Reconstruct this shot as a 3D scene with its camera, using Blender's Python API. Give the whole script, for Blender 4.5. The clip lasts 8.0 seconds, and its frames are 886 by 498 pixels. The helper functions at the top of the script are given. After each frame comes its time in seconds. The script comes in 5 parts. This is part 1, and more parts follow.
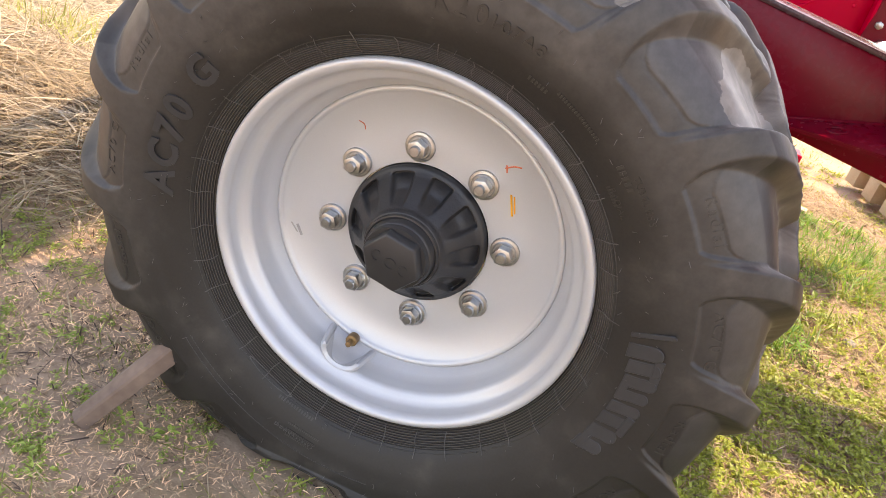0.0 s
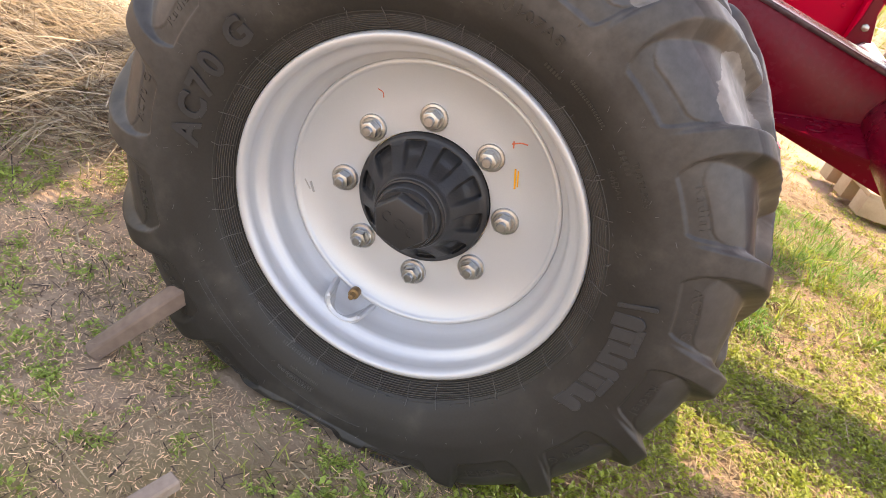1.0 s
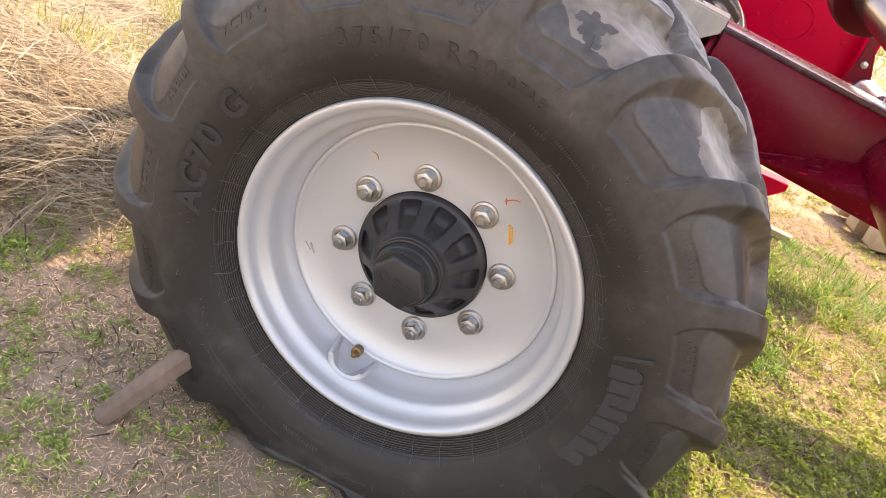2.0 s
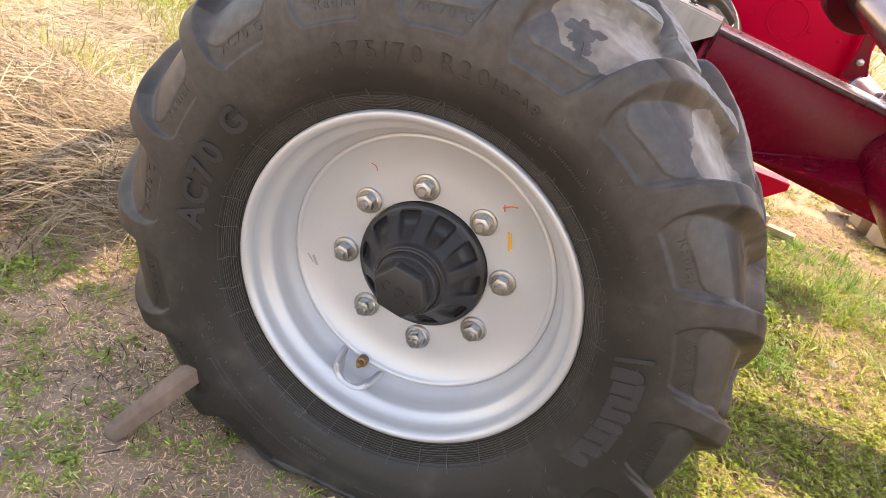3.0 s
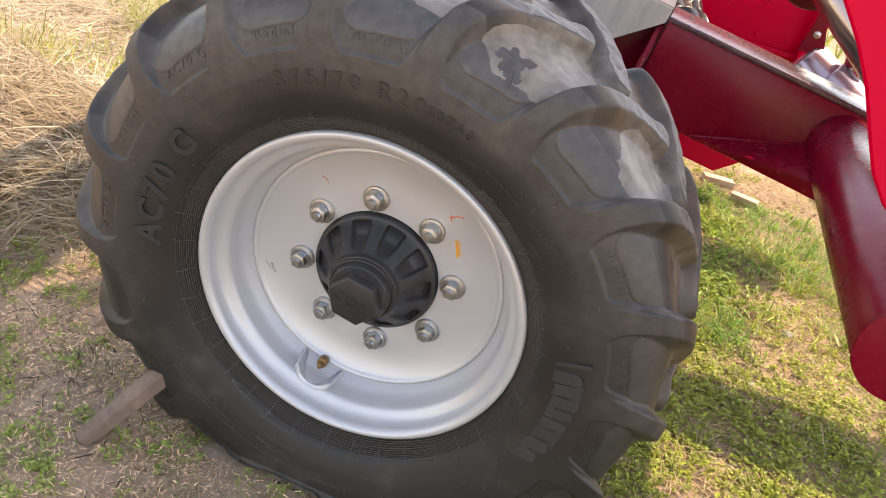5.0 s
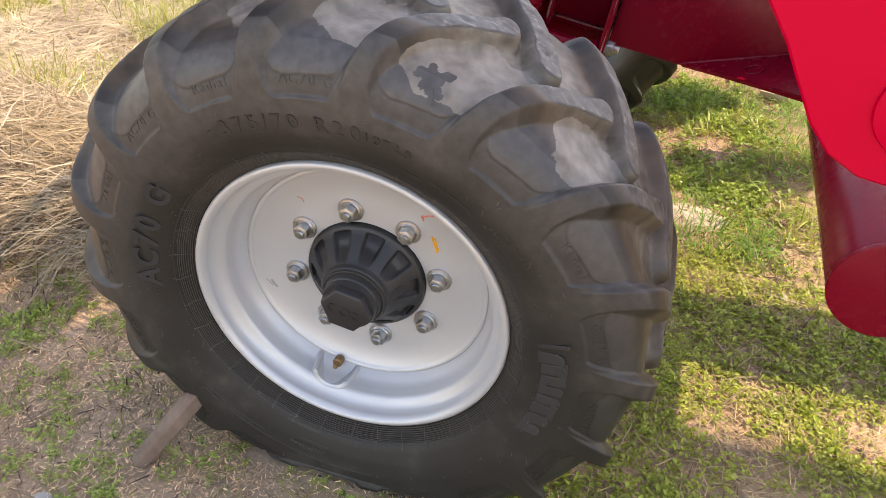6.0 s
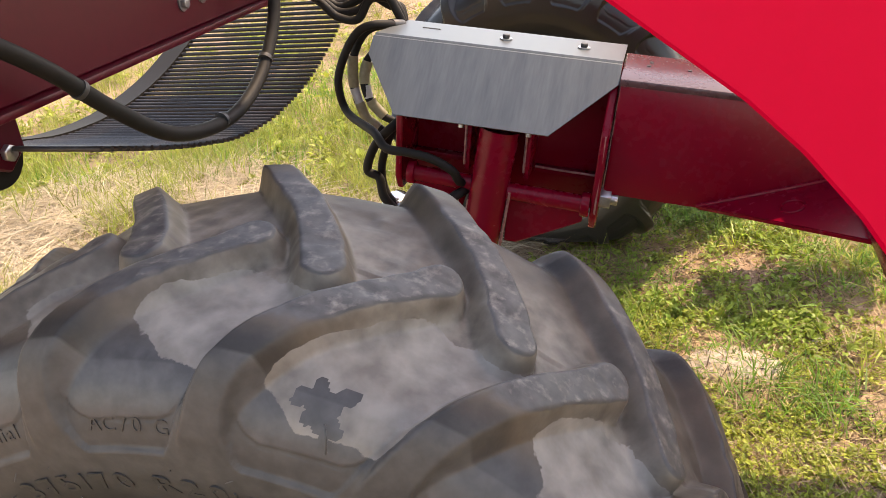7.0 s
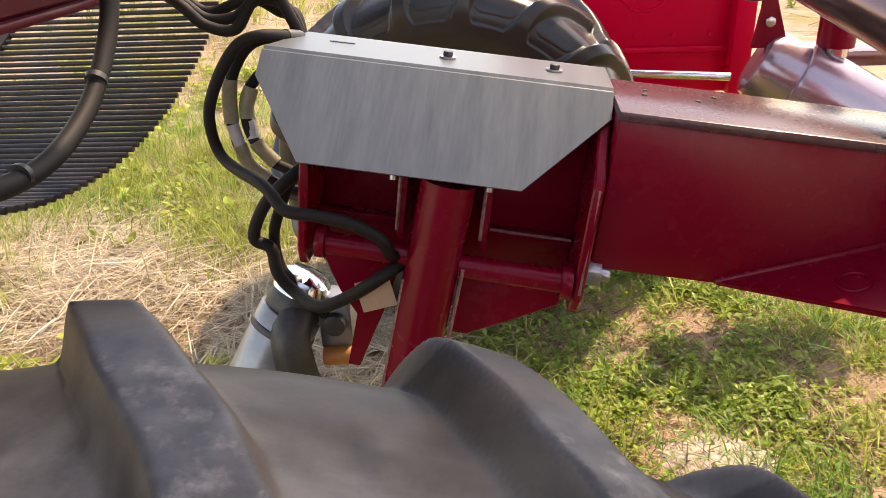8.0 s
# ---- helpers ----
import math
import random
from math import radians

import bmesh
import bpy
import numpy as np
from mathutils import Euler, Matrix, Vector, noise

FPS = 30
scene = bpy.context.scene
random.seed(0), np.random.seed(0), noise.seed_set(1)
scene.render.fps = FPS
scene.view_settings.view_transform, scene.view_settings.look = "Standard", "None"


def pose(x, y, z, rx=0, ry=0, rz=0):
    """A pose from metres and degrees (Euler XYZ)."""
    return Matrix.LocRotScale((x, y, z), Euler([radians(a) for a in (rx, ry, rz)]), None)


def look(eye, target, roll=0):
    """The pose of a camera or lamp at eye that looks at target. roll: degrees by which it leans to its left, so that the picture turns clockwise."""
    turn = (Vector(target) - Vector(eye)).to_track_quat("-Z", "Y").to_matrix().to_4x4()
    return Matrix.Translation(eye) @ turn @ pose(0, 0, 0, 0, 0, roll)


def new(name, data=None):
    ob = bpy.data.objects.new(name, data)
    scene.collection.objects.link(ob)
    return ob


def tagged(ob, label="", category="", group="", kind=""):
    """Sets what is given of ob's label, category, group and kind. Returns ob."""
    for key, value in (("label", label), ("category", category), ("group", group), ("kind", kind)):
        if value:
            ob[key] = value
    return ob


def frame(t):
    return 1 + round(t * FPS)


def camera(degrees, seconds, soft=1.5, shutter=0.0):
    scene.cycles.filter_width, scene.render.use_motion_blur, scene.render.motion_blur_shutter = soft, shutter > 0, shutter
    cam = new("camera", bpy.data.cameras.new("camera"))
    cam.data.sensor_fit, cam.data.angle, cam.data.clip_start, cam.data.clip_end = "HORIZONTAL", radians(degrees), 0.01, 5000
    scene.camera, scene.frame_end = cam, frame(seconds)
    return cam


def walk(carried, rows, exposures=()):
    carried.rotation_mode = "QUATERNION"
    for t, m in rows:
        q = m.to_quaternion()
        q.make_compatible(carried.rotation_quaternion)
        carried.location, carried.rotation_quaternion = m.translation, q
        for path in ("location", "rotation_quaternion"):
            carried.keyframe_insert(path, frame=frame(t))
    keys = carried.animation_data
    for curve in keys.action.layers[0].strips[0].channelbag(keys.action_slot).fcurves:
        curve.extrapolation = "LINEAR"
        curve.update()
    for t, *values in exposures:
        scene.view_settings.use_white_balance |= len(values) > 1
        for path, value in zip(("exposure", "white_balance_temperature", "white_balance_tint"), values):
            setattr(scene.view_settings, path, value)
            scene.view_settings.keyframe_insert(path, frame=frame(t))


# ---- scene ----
cam = camera(59.8, 8.0, soft=0.5)
PATH = [
    (0, (0.243, -0.998, 0.942), (-0.1, 0.753, 0.039), 16.4),
    (0.5, (0.209, -1.066, 0.958), (-0.019, 0.674, -0.001), 21.2),
    (1, (0.214, -1.086, 0.969), (-0.03, 0.651, 0.007), 21.8),
    (1.5, (0.227, -1.078, 0.996), (-0.064, 0.674, 0.078), 20.3),
    (3, (0.249, -1.093, 1.011), (-0.109, 0.675, 0.146), 16.6),
    (3.5, (0.253, -1.09, 1.019), (-0.1, 0.68, 0.158), 15.8),
    (4, (0.254, -1.092, 1.024), (-0.076, 0.686, 0.169), 15.5),
    (4.5, (0.253, -1.085, 1.046), (-0.041, 0.692, 0.177), 16.1),
    (4.7, (0.259, -1.088, 1.076), (-0.022, 0.679, 0.183), 16.5),
    (5.8, (0.37, -1.062, 1.228), (0.014, 0.552, 0.102), 8.2),
    (6, (0.396, -1.027, 1.26), (-0.002, 0.568, 0.121), 3.9),
    (6.5, (0.403, -0.851, 1.272), (-0.104, 0.744, 0.176), -4.5),
    (7, (0.377, -0.565, 1.25), (-0.114, 1.146, 0.338), -5.5),
    (7.5, (0.291, -0.359, 1.183), (-0.029, 1.451, 0.397), -3.3),
    (8, (0.169, -0.133, 1.126), (0.022, 1.672, 0.278), -2.4),
]
walk(cam, [(t, look(eye, target, roll)) for t, eye, target, roll in PATH], [(0.0, 2.38, 9300, 22), (3.0, 2.31, 9300, 21), (4.7, 2.21, 9300, 20), (6.0, 2.17, 9100, 19), (7.0, 2.10, 9300, 19), (8.0, 2.06, 9300, 20)])

# ---- light ----
SUN_TO = Vector((0.40, 0.53, 1.0)).normalized()
world = bpy.data.worlds.new("sky")
scene.world = world
world.use_nodes = True
wn = world.node_tree.nodes
sky = wn.new("ShaderNodeTexSky")
sky.sky_type, sky.sun_disc = "NISHITA", False
sky.sun_elevation = math.asin(SUN_TO.z)
sky.sun_rotation = math.atan2(SUN_TO.x, SUN_TO.y)
world.node_tree.links.new(sky.outputs[0], wn["Background"].inputs[0])
wn["Background"].inputs[1].default_value = 0.15
sun = new("sun", bpy.data.lights.new("sun", "SUN"))
sun.data.energy, sun.data.angle, sun.data.color = 1.80, radians(0.6), (1.0, 0.93, 0.82)
sun.matrix_world = look((0, 0, 8), Vector((0, 0, 8)) - SUN_TO)


# ---- materials ----
def mat(name, c1, c2=None, rough=0.6, metal=0.0, scale=8.0, bump=0.0, fine=120.0, rough2=None, contrast=0.25, spot=None, spot_at=0.62, spot_scale=3.0, island=0.0, trans=0.0, spec=0.5, stretch=None):
    """A surface with two colours mixed by coarse and fine noise, varied gloss and fine relief."""
    m = bpy.data.materials.new(name)
    m.use_nodes = True
    nt = m.node_tree
    n, l = nt.nodes, nt.links
    b = n["Principled BSDF"]
    co = n.new("ShaderNodeTexCoord")
    big, small = n.new("ShaderNodeTexNoise"), n.new("ShaderNodeTexNoise")
    place = co.outputs["Object"]
    if stretch:
        mp = n.new("ShaderNodeMapping")
        mp.inputs["Scale"].default_value = stretch
        l.new(place, mp.inputs["Vector"])
        place = mp.outputs[0]
    for t, s, d in ((big, scale, 5), (small, fine, 3)):
        t.inputs["Scale"].default_value, t.inputs["Detail"].default_value = s, d
        l.new(place, t.inputs["Vector"])
    mix = n.new("ShaderNodeMath")
    mix.operation = "MULTIPLY_ADD"
    mix.inputs[1].default_value = 0.35
    l.new(small.outputs["Fac"], mix.inputs[0])
    half = n.new("ShaderNodeMath")
    half.operation = "MULTIPLY"
    half.inputs[1].default_value = 0.65
    l.new(big.outputs["Fac"], half.inputs[0])
    l.new(half.outputs[0], mix.inputs[2])
    ramp = n.new("ShaderNodeValToRGB")
    ramp.color_ramp.elements[0].position, ramp.color_ramp.elements[1].position = 0.5 - contrast, 0.5 + contrast
    ramp.color_ramp.elements[0].color, ramp.color_ramp.elements[1].color = (*c1, 1), (*(c2 or c1), 1)
    l.new(mix.outputs[0], ramp.inputs[0])
    colour = ramp.outputs[0]
    if spot:
        sp = n.new("ShaderNodeTexNoise")
        sp.inputs["Scale"].default_value, sp.inputs["Detail"].default_value = spot_scale, 6
        l.new(co.outputs["Object"], sp.inputs["Vector"])
        sr = n.new("ShaderNodeValToRGB")
        sr.color_ramp.elements[0].position, sr.color_ramp.elements[1].position = spot_at, spot_at + 0.08
        l.new(sp.outputs["Fac"], sr.inputs[0])
        mx = n.new("ShaderNodeMixRGB")
        mx.inputs[2].default_value = (*spot, 1)
        l.new(sr.outputs[0], mx.inputs[0])
        l.new(colour, mx.inputs[1])
        colour = mx.outputs[0]
    if island:
        geo = n.new("ShaderNodeNewGeometry")
        hsv = n.new("ShaderNodeHueSaturation")
        rr = n.new("ShaderNodeMapRange")
        rr.inputs[3].default_value, rr.inputs[4].default_value = 1 - island, 1 + island
        l.new(geo.outputs["Random Per Island"], rr.inputs[0])
        l.new(rr.outputs[0], hsv.inputs["Value"])
        l.new(colour, hsv.inputs["Color"])
        colour = hsv.outputs[0]
    l.new(colour, b.inputs["Base Color"])
    rm = n.new("ShaderNodeMapRange")
    rm.inputs[3].default_value, rm.inputs[4].default_value = rough, rough2 if rough2 is not None else min(1.0, rough + 0.12)
    l.new(mix.outputs[0], rm.inputs[0])
    l.new(rm.outputs[0], b.inputs["Roughness"])
    b.inputs["Metallic"].default_value = metal
    b.inputs["Specular IOR Level"].default_value = spec
    if bump:
        bp = n.new("ShaderNodeBump")
        bp.inputs["Strength"].default_value, bp.inputs["Distance"].default_value = 1.0, bump
        l.new(mix.outputs[0], bp.inputs["Height"])
        l.new(bp.outputs[0], b.inputs["Normal"])
    if trans:
        tr = n.new("ShaderNodeBsdfTranslucent")
        l.new(colour, tr.inputs["Color"])
        ms = n.new("ShaderNodeMixShader")
        ms.inputs[0].default_value = trans
        l.new(b.outputs[0], ms.inputs[1])
        l.new(tr.outputs[0], ms.inputs[2])
        l.new(ms.outputs[0], n["Material Output"].inputs["Surface"])
    return m


def tyre_rubber():
    """Black rubber; "dust" says how much soil the tread holds, "clay" where clods cling, "pad" the smooth pads, "top" the worn lug tops."""
    m = mat("tyre rubber", (0.014, 0.0125, 0.0115), (0.030, 0.026, 0.023), 0.50, scale=5, bump=0.0004, fine=240, spec=0.38)
    nt = m.node_tree
    n, l = nt.nodes, nt.links
    b = n["Principled BSDF"]
    out = b.inputs["Base Color"].links[0].from_socket
    co = n.new("ShaderNodeTexCoord")

    def layer(out, attr, sc, c1, c2, lo, hi, grain=60):
        at = n.new("ShaderNodeAttribute")
        at.attribute_name = attr
        nz = n.new("ShaderNodeTexNoise")
        nz.inputs["Scale"].default_value, nz.inputs["Detail"].default_value, nz.inputs["Roughness"].default_value = sc, 7, 0.58
        l.new(co.outputs["Object"], nz.inputs["Vector"])
        add = n.new("ShaderNodeMath")
        add.operation = "MULTIPLY_ADD"
        add.inputs[1].default_value = 0.9
        l.new(nz.outputs["Fac"], add.inputs[0])
        sub = n.new("ShaderNodeMath")
        sub.operation = "MULTIPLY_ADD"
        sub.inputs[1].default_value, sub.inputs[2].default_value = 1.0, -0.45
        l.new(at.outputs["Fac"], sub.inputs[0])
        l.new(sub.outputs[0], add.inputs[2])
        mr = n.new("ShaderNodeMapRange")
        mr.inputs[1].default_value, mr.inputs[2].default_value = lo, hi
        l.new(add.outputs[0], mr.inputs[0])
        cr = n.new("ShaderNodeValToRGB")
        cr.color_ramp.elements[0].position, cr.color_ramp.elements[1].position = 0.32, 0.68
        cr.color_ramp.elements[0].color, cr.color_ramp.elements[1].color = (*c1, 1), (*c2, 1)
        n2 = n.new("ShaderNodeTexNoise")
        n2.inputs["Scale"].default_value, n2.inputs["Detail"].default_value = grain, 5
        l.new(co.outputs["Object"], n2.inputs["Vector"])
        l.new(n2.outputs["Fac"], cr.inputs[0])
        mx = n.new("ShaderNodeMixRGB")
        l.new(mr.outputs[0], mx.inputs[0])
        l.new(out, mx.inputs[1])
        l.new(cr.outputs[0], mx.inputs[2])
        return mx.outputs[0]

    # side wall dust; its paler upper half also paints in skylight from above
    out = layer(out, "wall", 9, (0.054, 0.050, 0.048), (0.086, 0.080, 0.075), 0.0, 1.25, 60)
    out = layer(out, "tread", 8, (0.042, 0.031, 0.022), (0.085, 0.064, 0.046), 0.1, 0.85, 24)
    out = layer(out, "dust", 9, (0.072, 0.060, 0.048), (0.205, 0.174, 0.142), 0.05, 0.80, 40)
    out = layer(out, "top", 30, (0.034, 0.032, 0.0325), (0.074, 0.068, 0.064), 0.5, 0.75, 60)
    out = layer(out, "top", 70, (0.11, 0.094, 0.082), (0.26, 0.225, 0.195), 1.00, 1.26, 160)
    # pad grey with the sky's sheen put into the colour
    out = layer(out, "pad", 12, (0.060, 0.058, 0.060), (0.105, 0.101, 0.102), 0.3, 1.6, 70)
    out = layer(out, "clay", 19, (0.118, 0.103, 0.090), (0.225, 0.200, 0.174), 0.55, 0.58, 34)
    l.new(out, b.inputs["Base Color"])
    # fine rings moulded round the bead
    sep, r2, z2, root = n.new("ShaderNodeSeparateXYZ"), n.new("ShaderNodeMath"), n.new("ShaderNodeMath"), n.new("ShaderNodeMath")
    l.new(co.outputs["Object"], sep.inputs[0])
    z2.operation, r2.operation, root.operation = "MULTIPLY", "MULTIPLY_ADD", "SQRT"
    l.new(sep.outputs["Z"], z2.inputs[0])
    l.new(sep.outputs["Z"], z2.inputs[1])
    l.new(sep.outputs["X"], r2.inputs[0])
    l.new(sep.outputs["X"], r2.inputs[1])
    l.new(z2.outputs[0], r2.inputs[2])
    l.new(r2.outputs[0], root.inputs[0])
    wave, sine, zone = n.new("ShaderNodeMath"), n.new("ShaderNodeMath"), n.new("ShaderNodeMapRange")
    wave.operation, sine.operation = "MULTIPLY", "SINE"
    wave.inputs[1].default_value = math.tau / 0.0027
    l.new(root.outputs[0], wave.inputs[0])
    l.new(wave.outputs[0], sine.inputs[0])
    zone.inputs[1].default_value, zone.inputs[2].default_value = 0.3075, 0.3068
    l.new(root.outputs[0], zone.inputs[0])
    prod = n.new("ShaderNodeMath")
    prod.operation = "MULTIPLY"
    l.new(sine.outputs[0], prod.inputs[0])
    l.new(zone.outputs[0], prod.inputs[1])
    crest = n.new("ShaderNodeMapRange")
    crest.inputs[1].default_value, crest.inputs[2].default_value = 0.25, 0.95
    l.new(prod.outputs[0], crest.inputs[0])
    scuff = n.new("ShaderNodeMixRGB")
    scuff.inputs[2].default_value = (0.085, 0.075, 0.066, 1)
    l.new(crest.outputs[0], scuff.inputs[0])
    l.new(out, scuff.inputs[1])
    l.new(scuff.outputs[0], b.inputs["Base Color"])
    old = b.inputs["Normal"].links[0].from_node
    rings = n.new("ShaderNodeBump")
    rings.inputs["Strength"].default_value, rings.inputs["Distance"].default_value = 1.0, 0.0009
    l.new(prod.outputs[0], rings.inputs["Height"])
    l.new(old.outputs[0], rings.inputs["Normal"])
    l.new(rings.outputs[0], b.inputs["Normal"])
    # the smooth pads shine a little
    pa = n.new("ShaderNodeAttribute")
    pa.attribute_name = "pad"
    gl = n.new("ShaderNodeMapRange")
    gl.inputs[3].default_value, gl.inputs[4].default_value = 0.52, 0.40
    l.new(pa.outputs["Fac"], gl.inputs[0])
    l.new(gl.outputs[0], b.inputs["Roughness"])
    return m


RUBBER = tyre_rubber()
LETTER = mat("raised rubber", (0.026, 0.0235, 0.0215), (0.044, 0.039, 0.035), 0.42, scale=20, bump=0.0002)
CLEANRUBBER = mat("clean black rubber", (0.011, 0.0098, 0.0092), (0.020, 0.0175, 0.0162), 0.30, scale=9, bump=0.0003, fine=200, rough2=0.38)
LETTERPALE = mat("scuffed raised rubber", (0.022, 0.0215, 0.023), (0.036, 0.035, 0.037), 0.45, scale=20, bump=0.0002)
HAIR = mat("pale rubber hairs", (0.05, 0.047, 0.044), (0.11, 0.102, 0.095), 0.5, scale=50)
SILVER = mat("silver wheel paint", (0.485, 0.487, 0.500), (0.555, 0.557, 0.570), 0.33, 0.35, scale=4, bump=0.0001, fine=500, rough2=0.46)
ZINC = mat("zinc plated steel", (0.30, 0.305, 0.31), (0.52, 0.525, 0.53), 0.24, 0.9, scale=60, bump=0.0002)
HUBBLACK = mat("black cast iron paint", (0.012, 0.012, 0.014), (0.024, 0.024, 0.026), 0.38, scale=40, bump=0.0009, fine=300)
CAPBLACK = mat("black plastic cap", (0.018, 0.018, 0.0195), (0.027, 0.027, 0.029), 0.36, scale=30, bump=0.0001, fine=400)
BRASS = mat("dull brass", (0.20, 0.12, 0.06), (0.34, 0.22, 0.11), 0.4, 0.8, scale=80, bump=0.0003)
REDDARK = mat("dark red machine paint", (0.158, 0.0005, 0.0105), (0.188, 0.0010, 0.0132), 0.22, scale=3, bump=0.00008, fine=60, rough2=0.32, spec=0.22)
REDGLOSS = mat("glossy metallic red", (0.125, 0.068, 0.070), (0.175, 0.100, 0.100), 0.17, 0.75, scale=4, rough2=0.22)
RAMPAINT = mat("metallic pinkish paint", (0.38, 0.285, 0.30), (0.48, 0.365, 0.38), 0.16, 0.75, scale=5, rough2=0.28)
REDBRIGHT = mat("bright red sheet paint", (0.54, 0.0004, 0.026), (0.60, 0.0010, 0.032), 0.32, scale=2, bump=0.0001, fine=70, rough2=0.40, spec=0.12)
REDTOP = mat("dusty dark red paint", (0.052, 0.016, 0.019), (0.100, 0.052, 0.053), 0.20, scale=7, bump=0.0001, fine=90, rough2=0.34, spec=0.45)
WELD = mat("weld seam", (0.14, 0.01, 0.015), (0.40, 0.26, 0.24), 0.45, 0.2, scale=90, bump=0.001)
# darker red: shade under the machine is put into the frame's colour
REDFRAME = mat("grimy dark red paint", (0.055, 0.0008, 0.006), (0.080, 0.0016, 0.009), 0.30, scale=3, bump=0.0001, fine=60, rough2=0.45, spec=0.25)
GALV = mat("galvanised sheet", (0.080, 0.089, 0.092), (0.145, 0.157, 0.160), 0.28, 0.6, scale=9, bump=0.0001, fine=60, rough2=0.5, stretch=(3.0, 0.35, 0.35))
BLACKHOSE = mat("black rubber hose", (0.007, 0.006, 0.005), (0.014, 0.012, 0.010), 0.58, scale=40, bump=0.0003, spec=0.22)
STEELDARK = mat("dark steel", (0.04, 0.04, 0.042), (0.08, 0.078, 0.075), 0.42, 0.6, scale=30, bump=0.0004)
ROD = mat("worn steel rod", (0.022, 0.018, 0.017), (0.055, 0.046, 0.042), 0.42, 0.5, scale=40, bump=0.0003)
BOLTGREY = mat("grey plated steel", (0.14, 0.13, 0.13), (0.26, 0.25, 0.245), 0.34, 0.7, scale=50, bump=0.0003)
CHROME = mat("bright chrome", (0.55, 0.56, 0.58), (0.66, 0.67, 0.69), 0.12, 1.0, scale=20)
CYLGREY = mat("blue grey steel", (0.20, 0.21, 0.23), (0.30, 0.31, 0.33), 0.3, 0.6, scale=20)
CARD = mat("brown cardboard", (0.36, 0.25, 0.16), (0.44, 0.32, 0.21), 0.85, scale=40, bump=0.0004)
WOOD = mat("weathered wood", (0.20, 0.140, 0.105), (0.36, 0.27, 0.21), 0.8, scale=14, bump=0.002, fine=90)
DARKWOOD = mat("dark weathered wood", (0.10, 0.062, 0.047), (0.24, 0.162, 0.122), 0.8, scale=12, bump=0.002, fine=70)
PALEWOOD = mat("pale sawn wood", (0.36, 0.27, 0.165), (0.50, 0.40, 0.27), 0.8, scale=14, bump=0.001)
SOIL = mat("dry soil", (0.215, 0.137, 0.090), (0.47, 0.330, 0.220), 0.95, scale=6, bump=0.012, fine=70, contrast=0.2, spot=(0.20, 0.165, 0.06), spot_at=0.56, spot_scale=0.45)
PALESOIL = mat("pale dry soil", (0.30, 0.245, 0.195), (0.56, 0.49, 0.41), 0.95, scale=14, bump=0.006, fine=110)
STONE = mat("grey stone", (0.26, 0.24, 0.22), (0.40, 0.38, 0.35), 0.85, scale=30, bump=0.003)
STRAW = mat("dry straw", (0.18, 0.122, 0.064), (0.43, 0.335, 0.205), 0.50, scale=2, island=0.45, trans=0.25)
GRASS = mat("yellow green grass", (0.14, 0.20, 0.022), (0.42, 0.42, 0.10), 0.55, scale=1.5, island=0.4, trans=0.45)
WEED = mat("green weed leaves", (0.20, 0.29, 0.045), (0.44, 0.52, 0.13), 0.42, scale=6, island=0.4, trans=0.45)
GREENTUFT = mat("fresh green grass", (0.09, 0.22, 0.02), (0.20, 0.36, 0.05), 0.5, scale=3, island=0.4, trans=0.45)
WEEDDARK = mat("fresh green leaves", (0.14, 0.23, 0.025), (0.34, 0.43, 0.08), 0.4, scale=5, island=0.4, trans=0.45)
WEEDBRIGHT = mat("bright yellow green leaves", (0.18, 0.24, 0.022), (0.45, 0.48, 0.09), 0.38, scale=5, island=0.4, trans=0.45)
PALESTRAW = mat("bleached straw", (0.36, 0.28, 0.18), (0.62, 0.53, 0.39), 0.55, scale=3, island=0.35, trans=0.25)
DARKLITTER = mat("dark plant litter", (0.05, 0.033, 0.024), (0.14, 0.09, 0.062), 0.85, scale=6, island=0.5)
LITTER = mat("brown plant litter", (0.52, 0.305, 0.165), (0.90, 0.64, 0.40), 0.8, scale=4, island=0.6, trans=0.1)
DRYLITTER = mat("grey brown plant litter", (0.19, 0.130, 0.070), (0.54, 0.41, 0.23), 0.8, scale=4, island=0.6, trans=0.1)
ORANGE = mat("orange marker", (0.75, 0.30, 0.01), (0.85, 0.40, 0.02), 0.6, scale=50)
REDMARK = mat("red crayon", (0.55, 0.10, 0.05), (0.65, 0.2, 0.1), 0.7, scale=50)
TAPE = mat("pale tape", (0.36, 0.34, 0.32), (0.48, 0.46, 0.43), 0.6, scale=40)
SLEEVE = mat("yellowed clear plastic", (0.30, 0.255, 0.15), (0.44, 0.39, 0.26), 0.35, scale=60, trans=0.4)
ORANGEDULL = mat("orange plastic", (0.42, 0.15, 0.03), (0.5, 0.2, 0.05), 0.5, scale=30)
GREYMARK = mat("grey scuff", (0.28, 0.27, 0.26), (0.4, 0.39, 0.37), 0.7, scale=50)


# ---- mesh helpers ----
def mesh_of(bm, material, smooth=None):
    me = bpy.data.meshes.new("mesh")
    bmesh.ops.recalc_face_normals(bm, faces=bm.faces)
    if smooth is not None:
        for f in bm.faces:
            f.smooth = True
        for e in bm.edges:
            e.smooth = len(e.link_faces) == 2 and e.calc_face_angle(0) < radians(smooth)
    bm.to_mesh(me)
    bm.free()
    me.materials.append(material)
    return me


def part(name, bm, material, parent=None, label="", smooth=32):
    ob = new(name, bm if isinstance(bm, bpy.types.Mesh) else mesh_of(bm, material, smooth))
    ob.parent = parent
    return tagged(ob, label)


